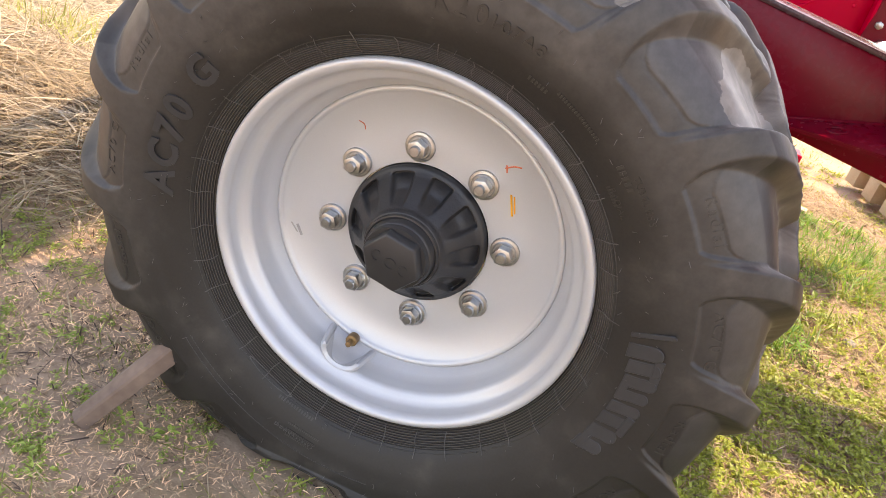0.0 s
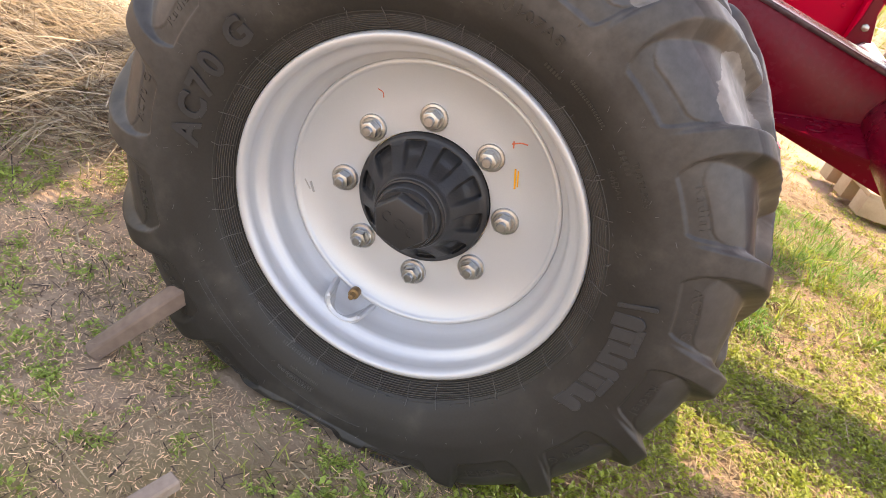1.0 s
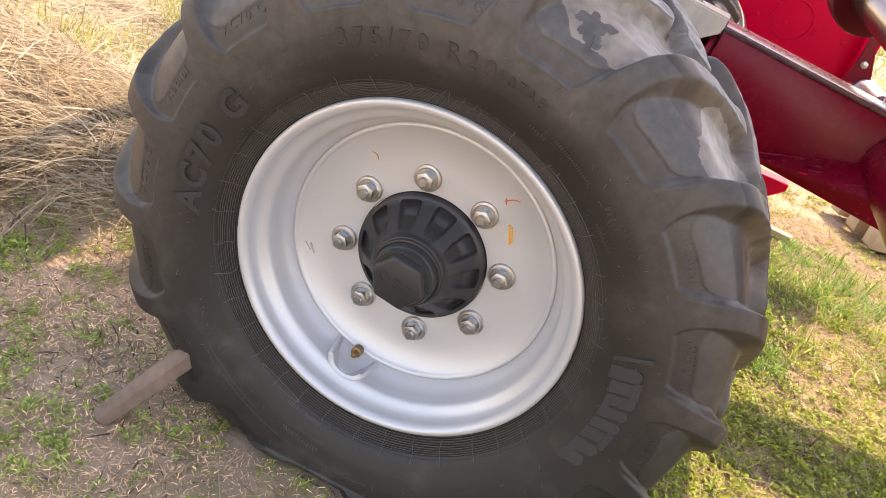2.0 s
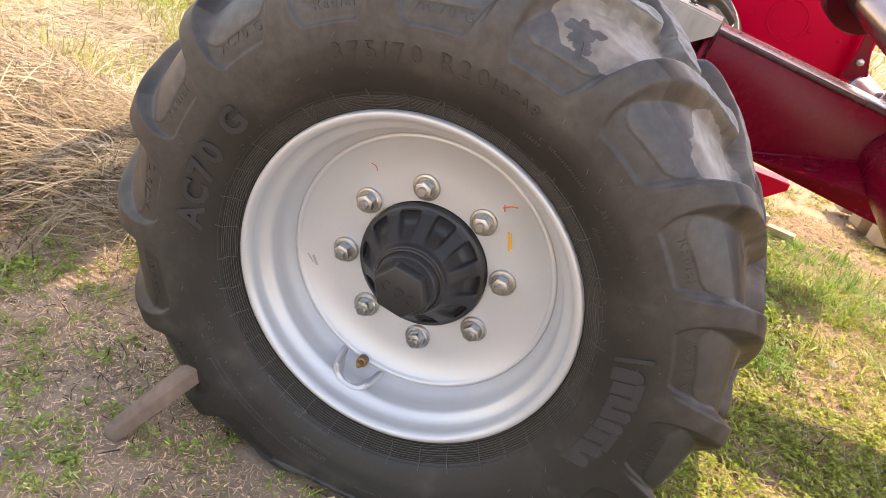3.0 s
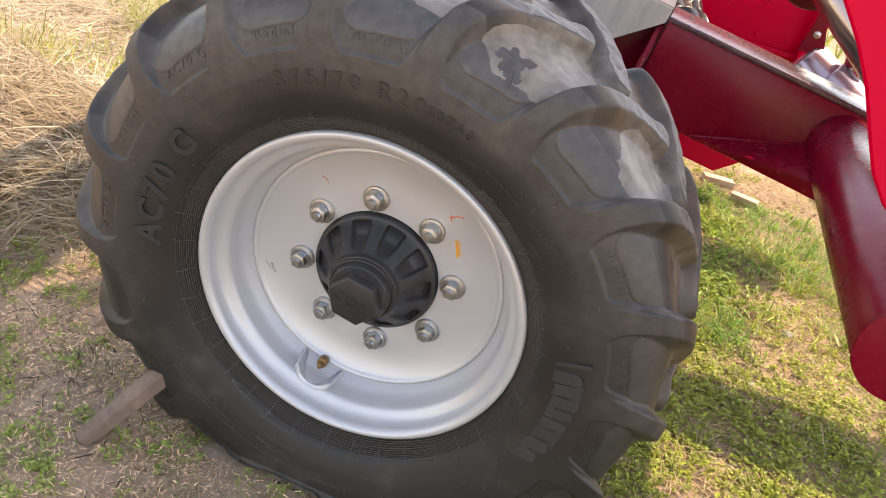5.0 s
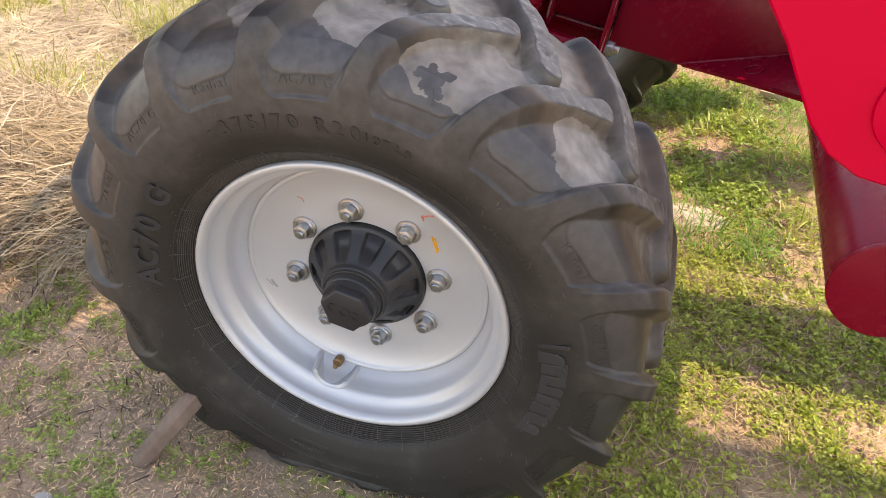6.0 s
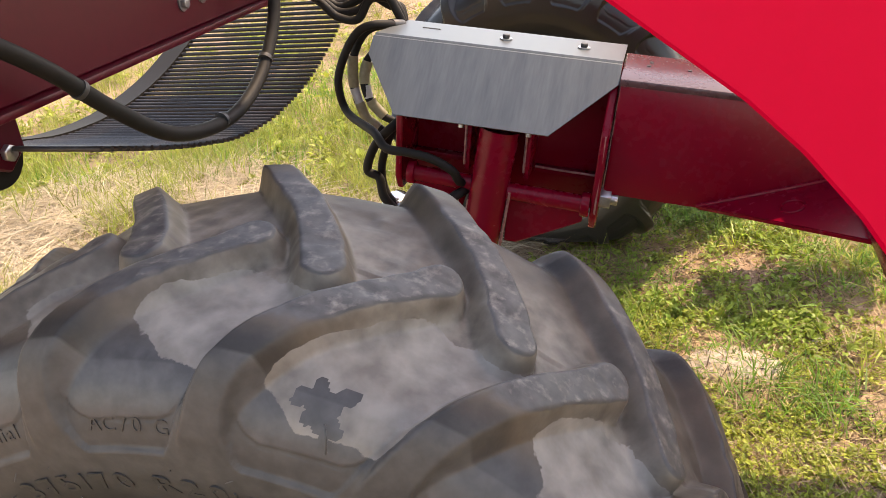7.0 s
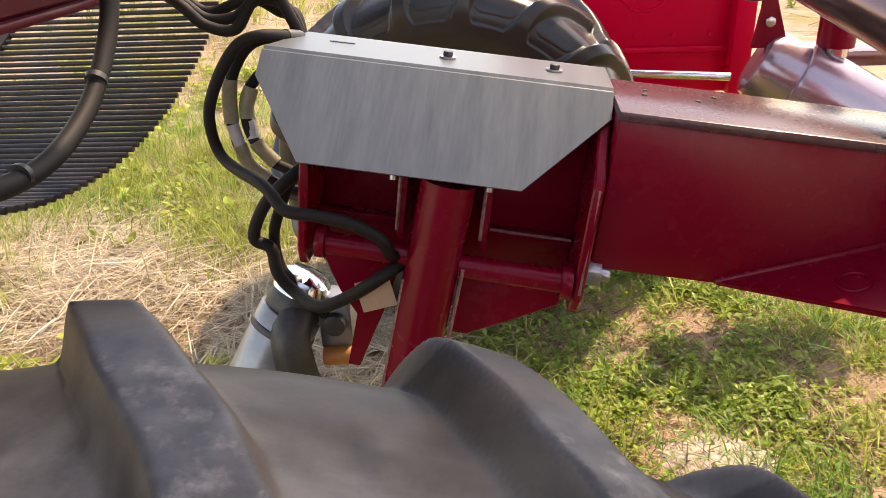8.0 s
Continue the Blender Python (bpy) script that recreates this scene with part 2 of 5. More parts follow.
def thing(name, label, category, m=None, group="", kind=""):
    ob = new(name)
    ob.empty_display_size = 0.05
    if m is not None:
        ob.matrix_world = m
    return tagged(ob, label, category, group, kind)


def box(x0, x1, y0, y1, z0, z1, bevel=0.004, bm=None):
    bm2 = bmesh.new()
    bmesh.ops.create_cube(bm2, size=1, matrix=Matrix.LocRotScale(((x0 + x1) / 2, (y0 + y1) / 2, (z0 + z1) / 2), None, (abs(x1 - x0), abs(y1 - y0), abs(z1 - z0))))
    if bevel:
        bmesh.ops.bevel(bm2, geom=bm2.edges[:], offset=bevel, segments=2, profile=0.5, affect="EDGES")
    return join(bm, bm2)


def join(bm, bm2, m=None):
    if m is not None:
        bm2.transform(m)
    if bm is None:
        return bm2
    me = bpy.data.meshes.new("tmp")
    bm2.to_mesh(me)
    bm2.free()
    bm.from_mesh(me)
    bpy.data.meshes.remove(me)
    return bm


def prism(outline, depth, axis="y", at=0.0, bevel=0.002, bm=None):
    """A plate: an outline in the plane across the axis, given thickness along it."""
    bm2 = bmesh.new()
    vs = []
    for a, b in outline:
        vs.append(bm2.verts.new({"x": (at, a, b), "y": (a, at, b), "z": (a, b, at)}[axis]))
    f = bm2.faces.new(vs)
    d = {"x": (depth, 0, 0), "y": (0, depth, 0), "z": (0, 0, depth)}[axis]
    r = bmesh.ops.extrude_face_region(bm2, geom=[f])
    bmesh.ops.translate(bm2, verts=[v for v in r["geom"] if isinstance(v, bmesh.types.BMVert)], vec=d)
    bmesh.ops.recalc_face_normals(bm2, faces=bm2.faces)
    if bevel:
        bmesh.ops.bevel(bm2, geom=bm2.edges[:], offset=bevel, segments=1, affect="EDGES")
    return join(bm, bm2)


def cyl(p0, p1, r, seg=32, r2=None, bevel=0.0, bm=None, caps=True):
    p0, p1 = Vector(p0), Vector(p1)
    d = p1 - p0
    bm2 = bmesh.new()
    bmesh.ops.create_cone(bm2, cap_ends=caps, segments=seg, radius1=r, radius2=r if r2 is None else r2, depth=d.length)
    if bevel:
        bmesh.ops.bevel(bm2, geom=[e for e in bm2.edges if e.calc_face_angle(0) > 0.9], offset=bevel, segments=2, profile=0.5, affect="EDGES")
    q = d.to_track_quat("Z", "Y").to_matrix().to_4x4()
    return join(bm, bm2, Matrix.Translation((p0 + p1) / 2) @ q)


def lathe(profile, seg=96, closed=False, bm=None):
    """Turns a profile of (y, radius) round the y axis."""
    bm2 = bmesh.new()
    rings = []
    for y, r in profile:
        if r < 1e-6:
            rings.append([bm2.verts.new((0, y, 0))])
        else:
            rings.append([bm2.verts.new((r * math.cos(math.tau * k / seg), y, r * math.sin(math.tau * k / seg))) for k in range(seg)])
    pairs = list(zip(rings, rings[1:])) + ([(rings[-1], rings[0])] if closed else [])
    for a, b in pairs:
        for k in range(seg):
            j = (k + 1) % seg
            vs = [a[k % len(a)], a[j % len(a)], b[j % len(b)], b[k % len(b)]]
            vs = list(dict.fromkeys(vs))
            if len(vs) > 2:
                bm2.faces.new(vs)
    return join(bm, bm2)


def smooth_path(points, steps=8):
    p = [Vector(q) for q in points]
    p = [p[0] * 2 - p[1]] + p + [p[-1] * 2 - p[-2]]
    out = []
    for i in range(1, len(p) - 2):
        for s in range(steps):
            t = s / steps
            a, b, c, d = p[i - 1:i + 3]
            out.append(0.5 * (2 * b + (c - a) * t + (2 * a - 5 * b + 4 * c - d) * t * t + (3 * b - a - 3 * c + d) * t ** 3))
    return out + [p[-2]]


def pipe(points, r, seg=12, steps=8, bm=None, smooth=True):
    path = smooth_path(points, steps) if smooth else [Vector(q) for q in points]
    bm2 = bmesh.new()
    n = None
    rings = []
    for i, q in enumerate(path):
        t = (path[min(i + 1, len(path) - 1)] - path[max(i - 1, 0)]).normalized()
        if n is None:
            n = t.orthogonal().normalized()
        n = (n - t * n.dot(t)).normalized()
        b = t.cross(n)
        rings.append([bm2.verts.new(q + r * (math.cos(math.tau * k / seg) * n + math.sin(math.tau * k / seg) * b)) for k in range(seg)])
    for a, b in zip(rings, rings[1:]):
        for k in range(seg):
            bm2.faces.new((a[k], a[(k + 1) % seg], b[(k + 1) % seg], b[k]))
    bm2.faces.new(rings[0])
    bm2.faces.new(rings[-1])
    return join(bm, bm2)


def hexnut(p0, p1, r, bm=None):
    return cyl(p0, p1, r, 6, bevel=0.0015, bm=bm)


# ---- wheel ----
WHEEL_M = Matrix(((0.98205, 0.0, -0.18861, 0.0), (-0.00857, 0.99897, -0.04464, 0.0), (0.18842, 0.04546, 0.98104, 0.4295), (0, 0, 0, 1)))
LUGS, MID = 17, 0.042
PITCH = math.tau / LUGS
# half profile of the casing: distance from the middle plane, radius
HALF = [(0.0, 0.495), (0.07, 0.4945), (0.105, 0.4938), (0.130, 0.4900), (0.149, 0.4815), (0.163, 0.467), (0.1725, 0.449), (0.178, 0.428), (0.1795, 0.408), (0.178, 0.378), (0.170, 0.347), (0.158, 0.320), (0.144, 0.301), (0.131, 0.289), (0.1245, 0.283), (0.120, 0.276)]
POCKET = 42.6        # degrees of the middle of one shoulder pocket between two lugs


def settled(a):
    """Turn of the tread pattern, in radians, for a place on the loaded tyre: the belt sits a little off the axle."""
    return a - radians(2.55) * np.cos(a) + radians(1.82) * np.sin(a)


def pocket_angle(k):
    a = radians(POCKET + 360 / LUGS * k)
    want = a
    for _ in range(8):
        a += want - float(settled(a))
    return math.degrees(a)



def tyre_mesh(squash=True, per=84, fine_cols=118):
    d, r = np.array(HALF).T
    s0 = np.r_[0, np.cumsum(np.hypot(np.diff(d), np.diff(r)))]
    outer = np.r_[np.linspace(0, 0.275, fine_cols), np.linspace(0.2785, s0[-1], fine_cols // 3)]
    inner = np.r_[np.linspace(0, 0.21, int(fine_cols * 0.7)), np.linspace(0.225, s0[-1], 10)]
    s = np.r_[-inner[:0:-1], outer]          # minus: inner side, plus: outer side
    # smooth profile
    fine = np.linspace(0, s0[-1], 400)
    ker = np.exp(-np.linspace(-2, 2, 31) ** 2)
    ker /= ker.sum()
    dd, rr = np.interp(fine, s0, d), np.interp(fine, s0, r)
    pad = lambda a, sign: np.convolve(np.r_[sign * a[15:0:-1] + (1 - sign) * a[0], a, 2 * a[-1] - a[-2:-17:-1]], ker, "valid")
    dd, rr = pad(dd, -1), pad(rr, 1)
    D, R = np.interp(np.abs(s), fine, dd), np.interp(np.abs(s), fine, rr)
    back = s < 0
    R = np.where(back, np.interp(np.abs(s), [0, 0.10, 0.14, 0.165, 0.19, s0[-1]], [0.002, 0.002, 0.004, 0.004, 0.0, 0.0]) + R, R)
    D = np.where(back, D * 1.06, D)
    Y = MID - np.sign(s) * D
    tY, tR = np.gradient(Y, s), np.gradient(R, s)
    ln = np.hypot(tY, tR)
    nY, nR = tR / ln, -tY / ln
    nth = LUGS * per
    th = np.arange(nth) * math.tau / nth
    tp = settled(th)

    # the middle lines of a near and a far lug: metres along the profile, degrees; half width
    def line(ls, la):
        cs = np.linspace(ls[0], ls[-1], 90)
        ca = np.interp(cs, ls, np.radians(la))
        hw = np.interp(cs, [-0.06, 0.0, 0.04, 0.10, 0.150, 0.18, 0.21, 0.25], [0.0190, 0.0180, 0.0152, 0.0138, 0.0128, 0.0150, 0.0200, 0.0285])
        return list(zip(ca, cs, hw))

    along, turn = [-0.030, 0.0, 0.028, 0.060, 0.100, 0.141, 0.165, 0.185, 0.21, 0.25], POCKET + 1.055 * np.array([-10.8, -7.8, -4.9, -1.4, 2.6, 6.3, 8.1, 9.1, 9.8, 10.0])
    near = line([0.002] + along[2:], np.r_[np.interp(0.002, along, turn), turn[2:]])
    turn_far = POCKET + 11.6 + 1.055 * np.array([-7.2, -5.8, -4.0, -1.6, 2.4, 6.3, 8.1, 9.1, 9.8, 10.0])
    far = line(along, turn_far)

    def smooth01(x):
        x = np.clip(x, 0, 1)
        return x * x * (3 - 2 * x)

    def lug_share(th, s, lug):
        """1 on top of a lug, 0 on the casing, with a steep flank and a fillet at its foot."""
        dist = np.full((len(th), len(s)), 1.0)
        T = th[:, None]
        for a, c, w in lug:
            da = ((T - a + PITCH / 2) % PITCH - PITCH / 2) * 0.49
            dist = np.minimum(dist, np.hypot(da, s[None, :] - c) - w)
        fw = np.interp(np.abs(s), [0.10, 0.15, 0.20], [0.0165, 0.0130, 0.0065])[None, :]
        flank = np.clip((fw - dist) / fw, 0, 1)
        flank = 0.5 * flank + 0.5 * smooth01(flank)
        skirt = np.clip((0.050 - dist) / 0.050, 0, 1) ** 2.4 * 0.26 * np.clip((0.16 - np.abs(s)) / 0.05, 0, 1)[None, :]
        return np.maximum(flank, skirt), dist

    share_near, dist_near = lug_share(tp, s, near)
    share_far, dist_far = lug_share(tp, -s, far)
    share = np.maximum(share_near, share_far)
    # the lug tops: flat across the tread, dropping at the shoulder and running out on the side wall
    knots = [0, 0.08, 0.12, 0.139, 0.155, 0.168, 0.180, 0.195, 0.212, 0.232]
    top_d = np.interp(np.abs(s), knots, [0, 0.08, 0.121, 0.141, 0.156, 0.165, 0.1715, 0.1765, 0.1795, 0.1805])
    top_r = np.interp(np.abs(s), knots, [0.5225, 0.5265, 0.5225, 0.5155, 0.5045, 0.491, 0.474, 0.454, 0.434, 0.413])
    top_r = top_r + np.where(back, np.interp(np.abs(s), [0, 0.10, 0.139, 0.155, 0.168, 0.195], [0.002, 0.002, 0.006, 0.011, 0.010, 0.0]), 0.0)
    top_d = np.where(back, top_d * 1.06, top_d)
    k9 = np.hanning(11) / np.hanning(11).sum()
    top_d, top_r = (np.convolve(np.pad(a, 5, mode="edge"), k9, "valid") for a in (top_d, top_r))
    blend = smooth01((0.238 - np.abs(s)) / 0.030)          # below this the wing is the side wall itself
    TD, TR = top_d * blend + D * (1 - blend), top_r * blend + R * (1 - blend)
    TY = MID - np.sign(s) * TD
    # pockets between the lug wings: a sunk label field, and a pad that stands a little above it
    h = np.zeros_like(share)
    padmask = np.zeros_like(share)
    for sg, shift in ((1, 0.0), (-1, radians(11.6))):
        q = ((tp - shift - radians(POCKET) + PITCH / 2) % PITCH - PITCH / 2) * 0.43
        ss = sg * s[None, :]
        edge = np.interp(q, [-0.075, -0.056, -0.047, -0.041, 0.043, 0.049, 0.060, 0.075], [0.150, 0.198, 0.224, 0.2315, 0.2335, 0.228, 0.190, 0.150])[:, None]
        field = smooth01((edge - ss) / 0.0035) * smooth01((ss - 0.115) / 0.06)
        pedge = np.interp(q, [-0.068, -0.060, -0.052, -0.042, 0.028, 0.040, 0.048, 0.056], [0.165, 0.183, 0.193, 0.1985, 0.2035, 0.198, 0.188, 0.165])[:, None]
        p = smooth01((pedge - ss) / 0.0028) * smooth01((ss - 0.08) / 0.07)
        h = h - 0.0040 * field + 0.0010 * p * field
        h = h - 0.0012 * np.exp(-((ss - pedge - 0.0008) / 0.0011) ** 2) * field
        padmask = np.maximum(padmask, p * (sg > 0))
        lip = np.exp(-((ss - edge - 0.001) / 0.0022) ** 2) * (np.abs(q) < 0.05)[:, None]
        h = h + 0.0006 * lip
    rng = np.random.default_rng(5)
    RR = (R[None, :] + nR[None, :] * h) * (1 - share) + TR[None, :] * share
    YY = (Y[None, :] + nY[None, :] * h) * (1 - share) + TY[None, :] * share
    # worn, slightly uneven lug tops
    chip = rng.standard_normal((nth // 6 + 2, len(s) // 5 + 2))
    gi, gj = np.arange(nth) / 6.0, np.arange(len(s)) / 5.0
    i0, j0 = gi.astype(int), gj.astype(int)
    fi, fj = (gi - i0)[:, None], (gj - j0)[None, :]
    bump = chip[i0][:, j0] * (1 - fi) * (1 - fj) + chip[i0 + 1][:, j0] * fi * (1 - fj) + chip[i0][:, j0 + 1] * (1 - fi) * fj + chip[i0 + 1][:, j0 + 1] * fi * fj
    RR = RR + 0.0007 * bump * np.clip((0.13 - np.abs(s)) / 0.03, 0, 1)[None, :]
    X, Z = RR * np.cos(th)[:, None], RR * np.sin(th)[:, None]
    YY = YY - 0.018 * X * np.clip((RR - 0.283) / 0.08, 0, 1)          # seated slightly askew on the rim
    P = np.stack([X, YY, Z], -1)
    # flattened where it bears on the ground
    up = np.array((0.18842, 0.04546, 0.98104))
    low = P @ up + 0.4295
    if squash:
        lift = np.where(low < 0.03, (0.03 - low) * 0.75, 0)
        P = P + lift[..., None] * up
        P[..., 1] += np.sign(P[..., 1] - MID) * lift * 0.25
    nv, nc = P.shape[0], P.shape[1]
    idx = np.arange(nv * nc).reshape(nv, nc)
    a, b = idx, np.roll(idx, -1, 0)
    faces = np.stack([a[:, :-1], a[:, 1:], b[:, 1:], b[:, :-1]], -1).reshape(-1, 4)
    me = bpy.data.meshes.new("tyre")
    me.from_pydata(P.reshape(-1, 3).tolist(), [], faces.tolist())
    me.polygons.foreach_set("use_smooth", np.ones(len(faces), bool))
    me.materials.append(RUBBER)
    # soil on the tread between the lugs, clods on the shoulders that last touched the ground
    tread = np.clip((0.145 - np.abs(s)) / 0.05, 0, 1)[None, :]
    dust = np.clip((0.120 - np.abs(s)) / 0.05, 0, 1)[None, :] * (1.0 - 0.5 * share - 0.25 * np.exp(-((share - 0.6) / 0.25) ** 2))
    dust = dust * np.interp(s, [-0.12, -0.03, 0.05], [0.35, 0.6, 1.0])[None, :]
    dust = dust * np.interp(np.degrees(th), [0, 20, 40, 68, 84, 95, 110, 340, 360], [0.32, 0.50, 0.95, 1.08, 1.08, 0.95, 0.55, 0.25, 0.32])[:, None]
    deg, degp = np.degrees(th)[:, None], np.degrees(tp)[:, None]
    sp = s[None, :]
    clay = np.zeros_like(share)
    for mid, reach, start, fall, amount in ((POCKET, 0.186, -3.0, 0.0060, 1.0), (POCKET + 21.2, 0.213, 1.0, 0.0055, 1.0), (POCKET + 42.4, 0.174, -2.0, 0.0045, 1.0), (POCKET + 63.5, 0.150, -2.0, 0.005, 0.9)):
        off = ((degp - mid - (np.interp(sp, along, turn) - POCKET - 10.2) + 180) % 360 - 180)
        c = np.clip(1.75 - np.abs(off + 0.5) / 9.0, 0, 1) * np.clip((reach - fall * np.clip(off - start, 0, 20) - sp) / 0.05, 0, 1) * np.clip((sp + 0.02) / 0.10, 0, 1)
        clay = np.maximum(clay, amount * c * np.clip(1.3 - share * 1.3, 0.0, 1))
    # a bare spot in the clay, where a lobed leaf lay
    lx, ly = ((deg + 180) % 360 - 180 - 61.3) * math.pi / 180 * 0.49, sp - 0.151
    leaf = np.zeros(clay.shape, bool)
    for ox, oy, rx, ry in ((0.001, 0.004, 0.015, 0.014), (0.008, -0.010, 0.0060, 0.0090), (0.019, 0.000, 0.0085, 0.0075), (0.023, 0.006, 0.0050, 0.0050), (-0.014, -0.008, 0.0085, 0.0075), (-0.020, -0.012, 0.0048, 0.0050), (-0.004, 0.017, 0.0125, 0.0100), (-0.015, 0.021, 0.0065, 0.0055), (0.010, 0.017, 0.0060, 0.0060), (-0.006, 0.027, 0.0035, 0.0060)):
        leaf |= np.hypot((lx - ox) / rx, (ly - oy) / ry) < 1
    clay = np.where(leaf, 0.0, clay)
    # wall and pad fade downward by angle: skylight painted over the dust
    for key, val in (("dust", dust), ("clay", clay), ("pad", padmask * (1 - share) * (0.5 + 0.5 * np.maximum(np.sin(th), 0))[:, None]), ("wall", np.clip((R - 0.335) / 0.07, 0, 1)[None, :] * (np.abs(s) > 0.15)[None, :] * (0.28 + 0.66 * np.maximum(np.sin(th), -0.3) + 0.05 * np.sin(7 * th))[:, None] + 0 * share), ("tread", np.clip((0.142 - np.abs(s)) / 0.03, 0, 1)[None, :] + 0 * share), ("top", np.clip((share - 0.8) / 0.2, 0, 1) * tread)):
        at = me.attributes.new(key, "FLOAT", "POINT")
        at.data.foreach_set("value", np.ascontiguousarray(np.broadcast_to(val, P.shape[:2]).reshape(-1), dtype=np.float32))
    return me


def sidewall(angle, radius, off=0.0):
    """A frame on the outer side wall: x along the turn (clockwise), y outward from the axle, z off the wall."""
    d, r = np.array(HALF).T
    dist = float(np.interp(-radius, -r[2:], d[2:]))
    d2 = float(np.interp(-(radius + 0.01), -r[2:], d[2:]))
    slope = (d2 - dist) / 0.01
    a = radians(angle)
    out = Vector((math.cos(a), 0, math.sin(a)))
    yv = (out + Vector((0, -slope, 0))).normalized()
    xv = Vector((math.sin(a), 0, -math.cos(a)))
    zv = xv.cross(yv)
    p = out * radius + Vector((0, MID - dist - 0.018 * radius * math.cos(a) * min(1.0, max(0.0, (radius - 0.283) / 0.08)), 0)) + zv * off
    return Matrix(((xv.x, yv.x, zv.x, p.x), (xv.y, yv.y, zv.y, p.y), (xv.z, yv.z, zv.z, p.z), (0, 0, 0, 1)))


def glyph_mesh(ch, size, extrude=0.0012, bold=0.0):
    cu = bpy.data.curves.new("glyph", "FONT")
    cu.body, cu.size, cu.extrude, cu.resolution_u, cu.offset = ch, size, extrude, 3, bold * size
    cu.align_x = "CENTER"
    ob = bpy.data.objects.new("glyph", cu)
    scene.collection.objects.link(ob)
    me = bpy.data.meshes.new_from_object(ob.evaluated_get(bpy.context.evaluated_depsgraph_get()))
    bpy.data.objects.remove(ob)
    bpy.data.curves.remove(cu)
    return me


WIDTHS = {"/": 0.4, " ": 0.45, "i": 0.32, "l": 0.32, "I": 0.35, "R": 0.72, "A": 0.74, "C": 0.74, "G": 0.8, "a": 0.6, "d": 0.64}


def arc_text(name, text, angle, radius, size, parent, off=0.0, extrude=0.0012, spread=1.0, material=None, lean=0.0, bold=0.0, single=False):
    """Raised letters round the side wall, centred on an angle, read clockwise."""
    bm = bmesh.new()
    total = sum(WIDTHS.get(c, 0.66) for c in text) * size * spread
    x = -total / 2
    for c in text:
        w = WIDTHS.get(c, 0.66) * size * spread
        if c != " ":
            me = glyph_mesh(c, size, extrude, bold)
            m = sidewall(angle - math.degrees((x + w / 2) / radius), radius, off)
            me.transform(m @ Matrix(((1, lean, 0, 0), (0, 1, 0, 0), (0, 0, 1, 0), (0, 0, 0, 1))))
            bm.from_mesh(me)
            bpy.data.meshes.remove(me)
            if single:
                part(name, bm, material or LETTER, parent, smooth=None)
                bm = bmesh.new()
        x += w
    if not single:
        part(name, bm, material or LETTER, parent, smooth=None)


def hub_mesh():
    """A cast cone as a ring grid: flange, webs flush with the cone, pockets sunk between."""
    nt, rr = 300, np.r_[0.1095, 0.1095, 0.1090, np.linspace(0.1075, 0.0600, 44), 0.0590, 0.0585, 0.045]
    web_y = np.interp(rr, [0.045, 0.0585, 0.0600, 0.0625, 0.098, 0.1035, 0.1075, 0.1095], [-0.052, -0.052, -0.0500, -0.0440, -0.0050, -0.0005, 0.0015, 0.004])
    web_y[0] = 0.020
    a = np.arange(nt) * math.tau / nt
    k = (a / math.radians(36) + 0.5 - 12 / 36) % 1 - 0.5                     # 0 on a web
    arc = np.abs(k)[:, None] * math.radians(36) * rr[None, :]
    half = np.interp(rr, [0.060, 0.080, 0.1005], [0.0075, 0.0090, 0.0120])[None, :]
    side = np.clip((arc - half) / 0.0055, 0, 1)
    ends = np.clip((0.1030 - rr) / 0.0045, 0, 1) * np.clip((rr - 0.0630) / 0.018, 0, 1)
    m = side * ends[None, :]
    m = m * m * (3 - 2 * m)
    hump = 0.0022 * np.exp(-((rr - 0.088) / 0.006) ** 2)[None, :] * np.clip((arc - half) / 0.012, 0, 1)
    Y = web_y[None, :] + m * (0.0125 - hump)
    P = np.stack([rr[None, :] * np.cos(a)[:, None], Y, rr[None, :] * np.sin(a)[:, None]], -1)
    nc = len(rr)
    idx = np.arange(nt * nc).reshape(nt, nc)
    nx = np.roll(idx, -1, 0)
    F = np.stack([idx[:, :-1], nx[:, :-1], nx[:, 1:], idx[:, 1:]], -1).reshape(-1, 4)
    me = bpy.data.meshes.new("hub")
    me.from_pydata(P.reshape(-1, 3).tolist(), [], F.tolist())
    me.polygons.foreach_set("use_smooth", np.ones(len(F), bool))
    me.materials.append(HUBBLACK)
    return me


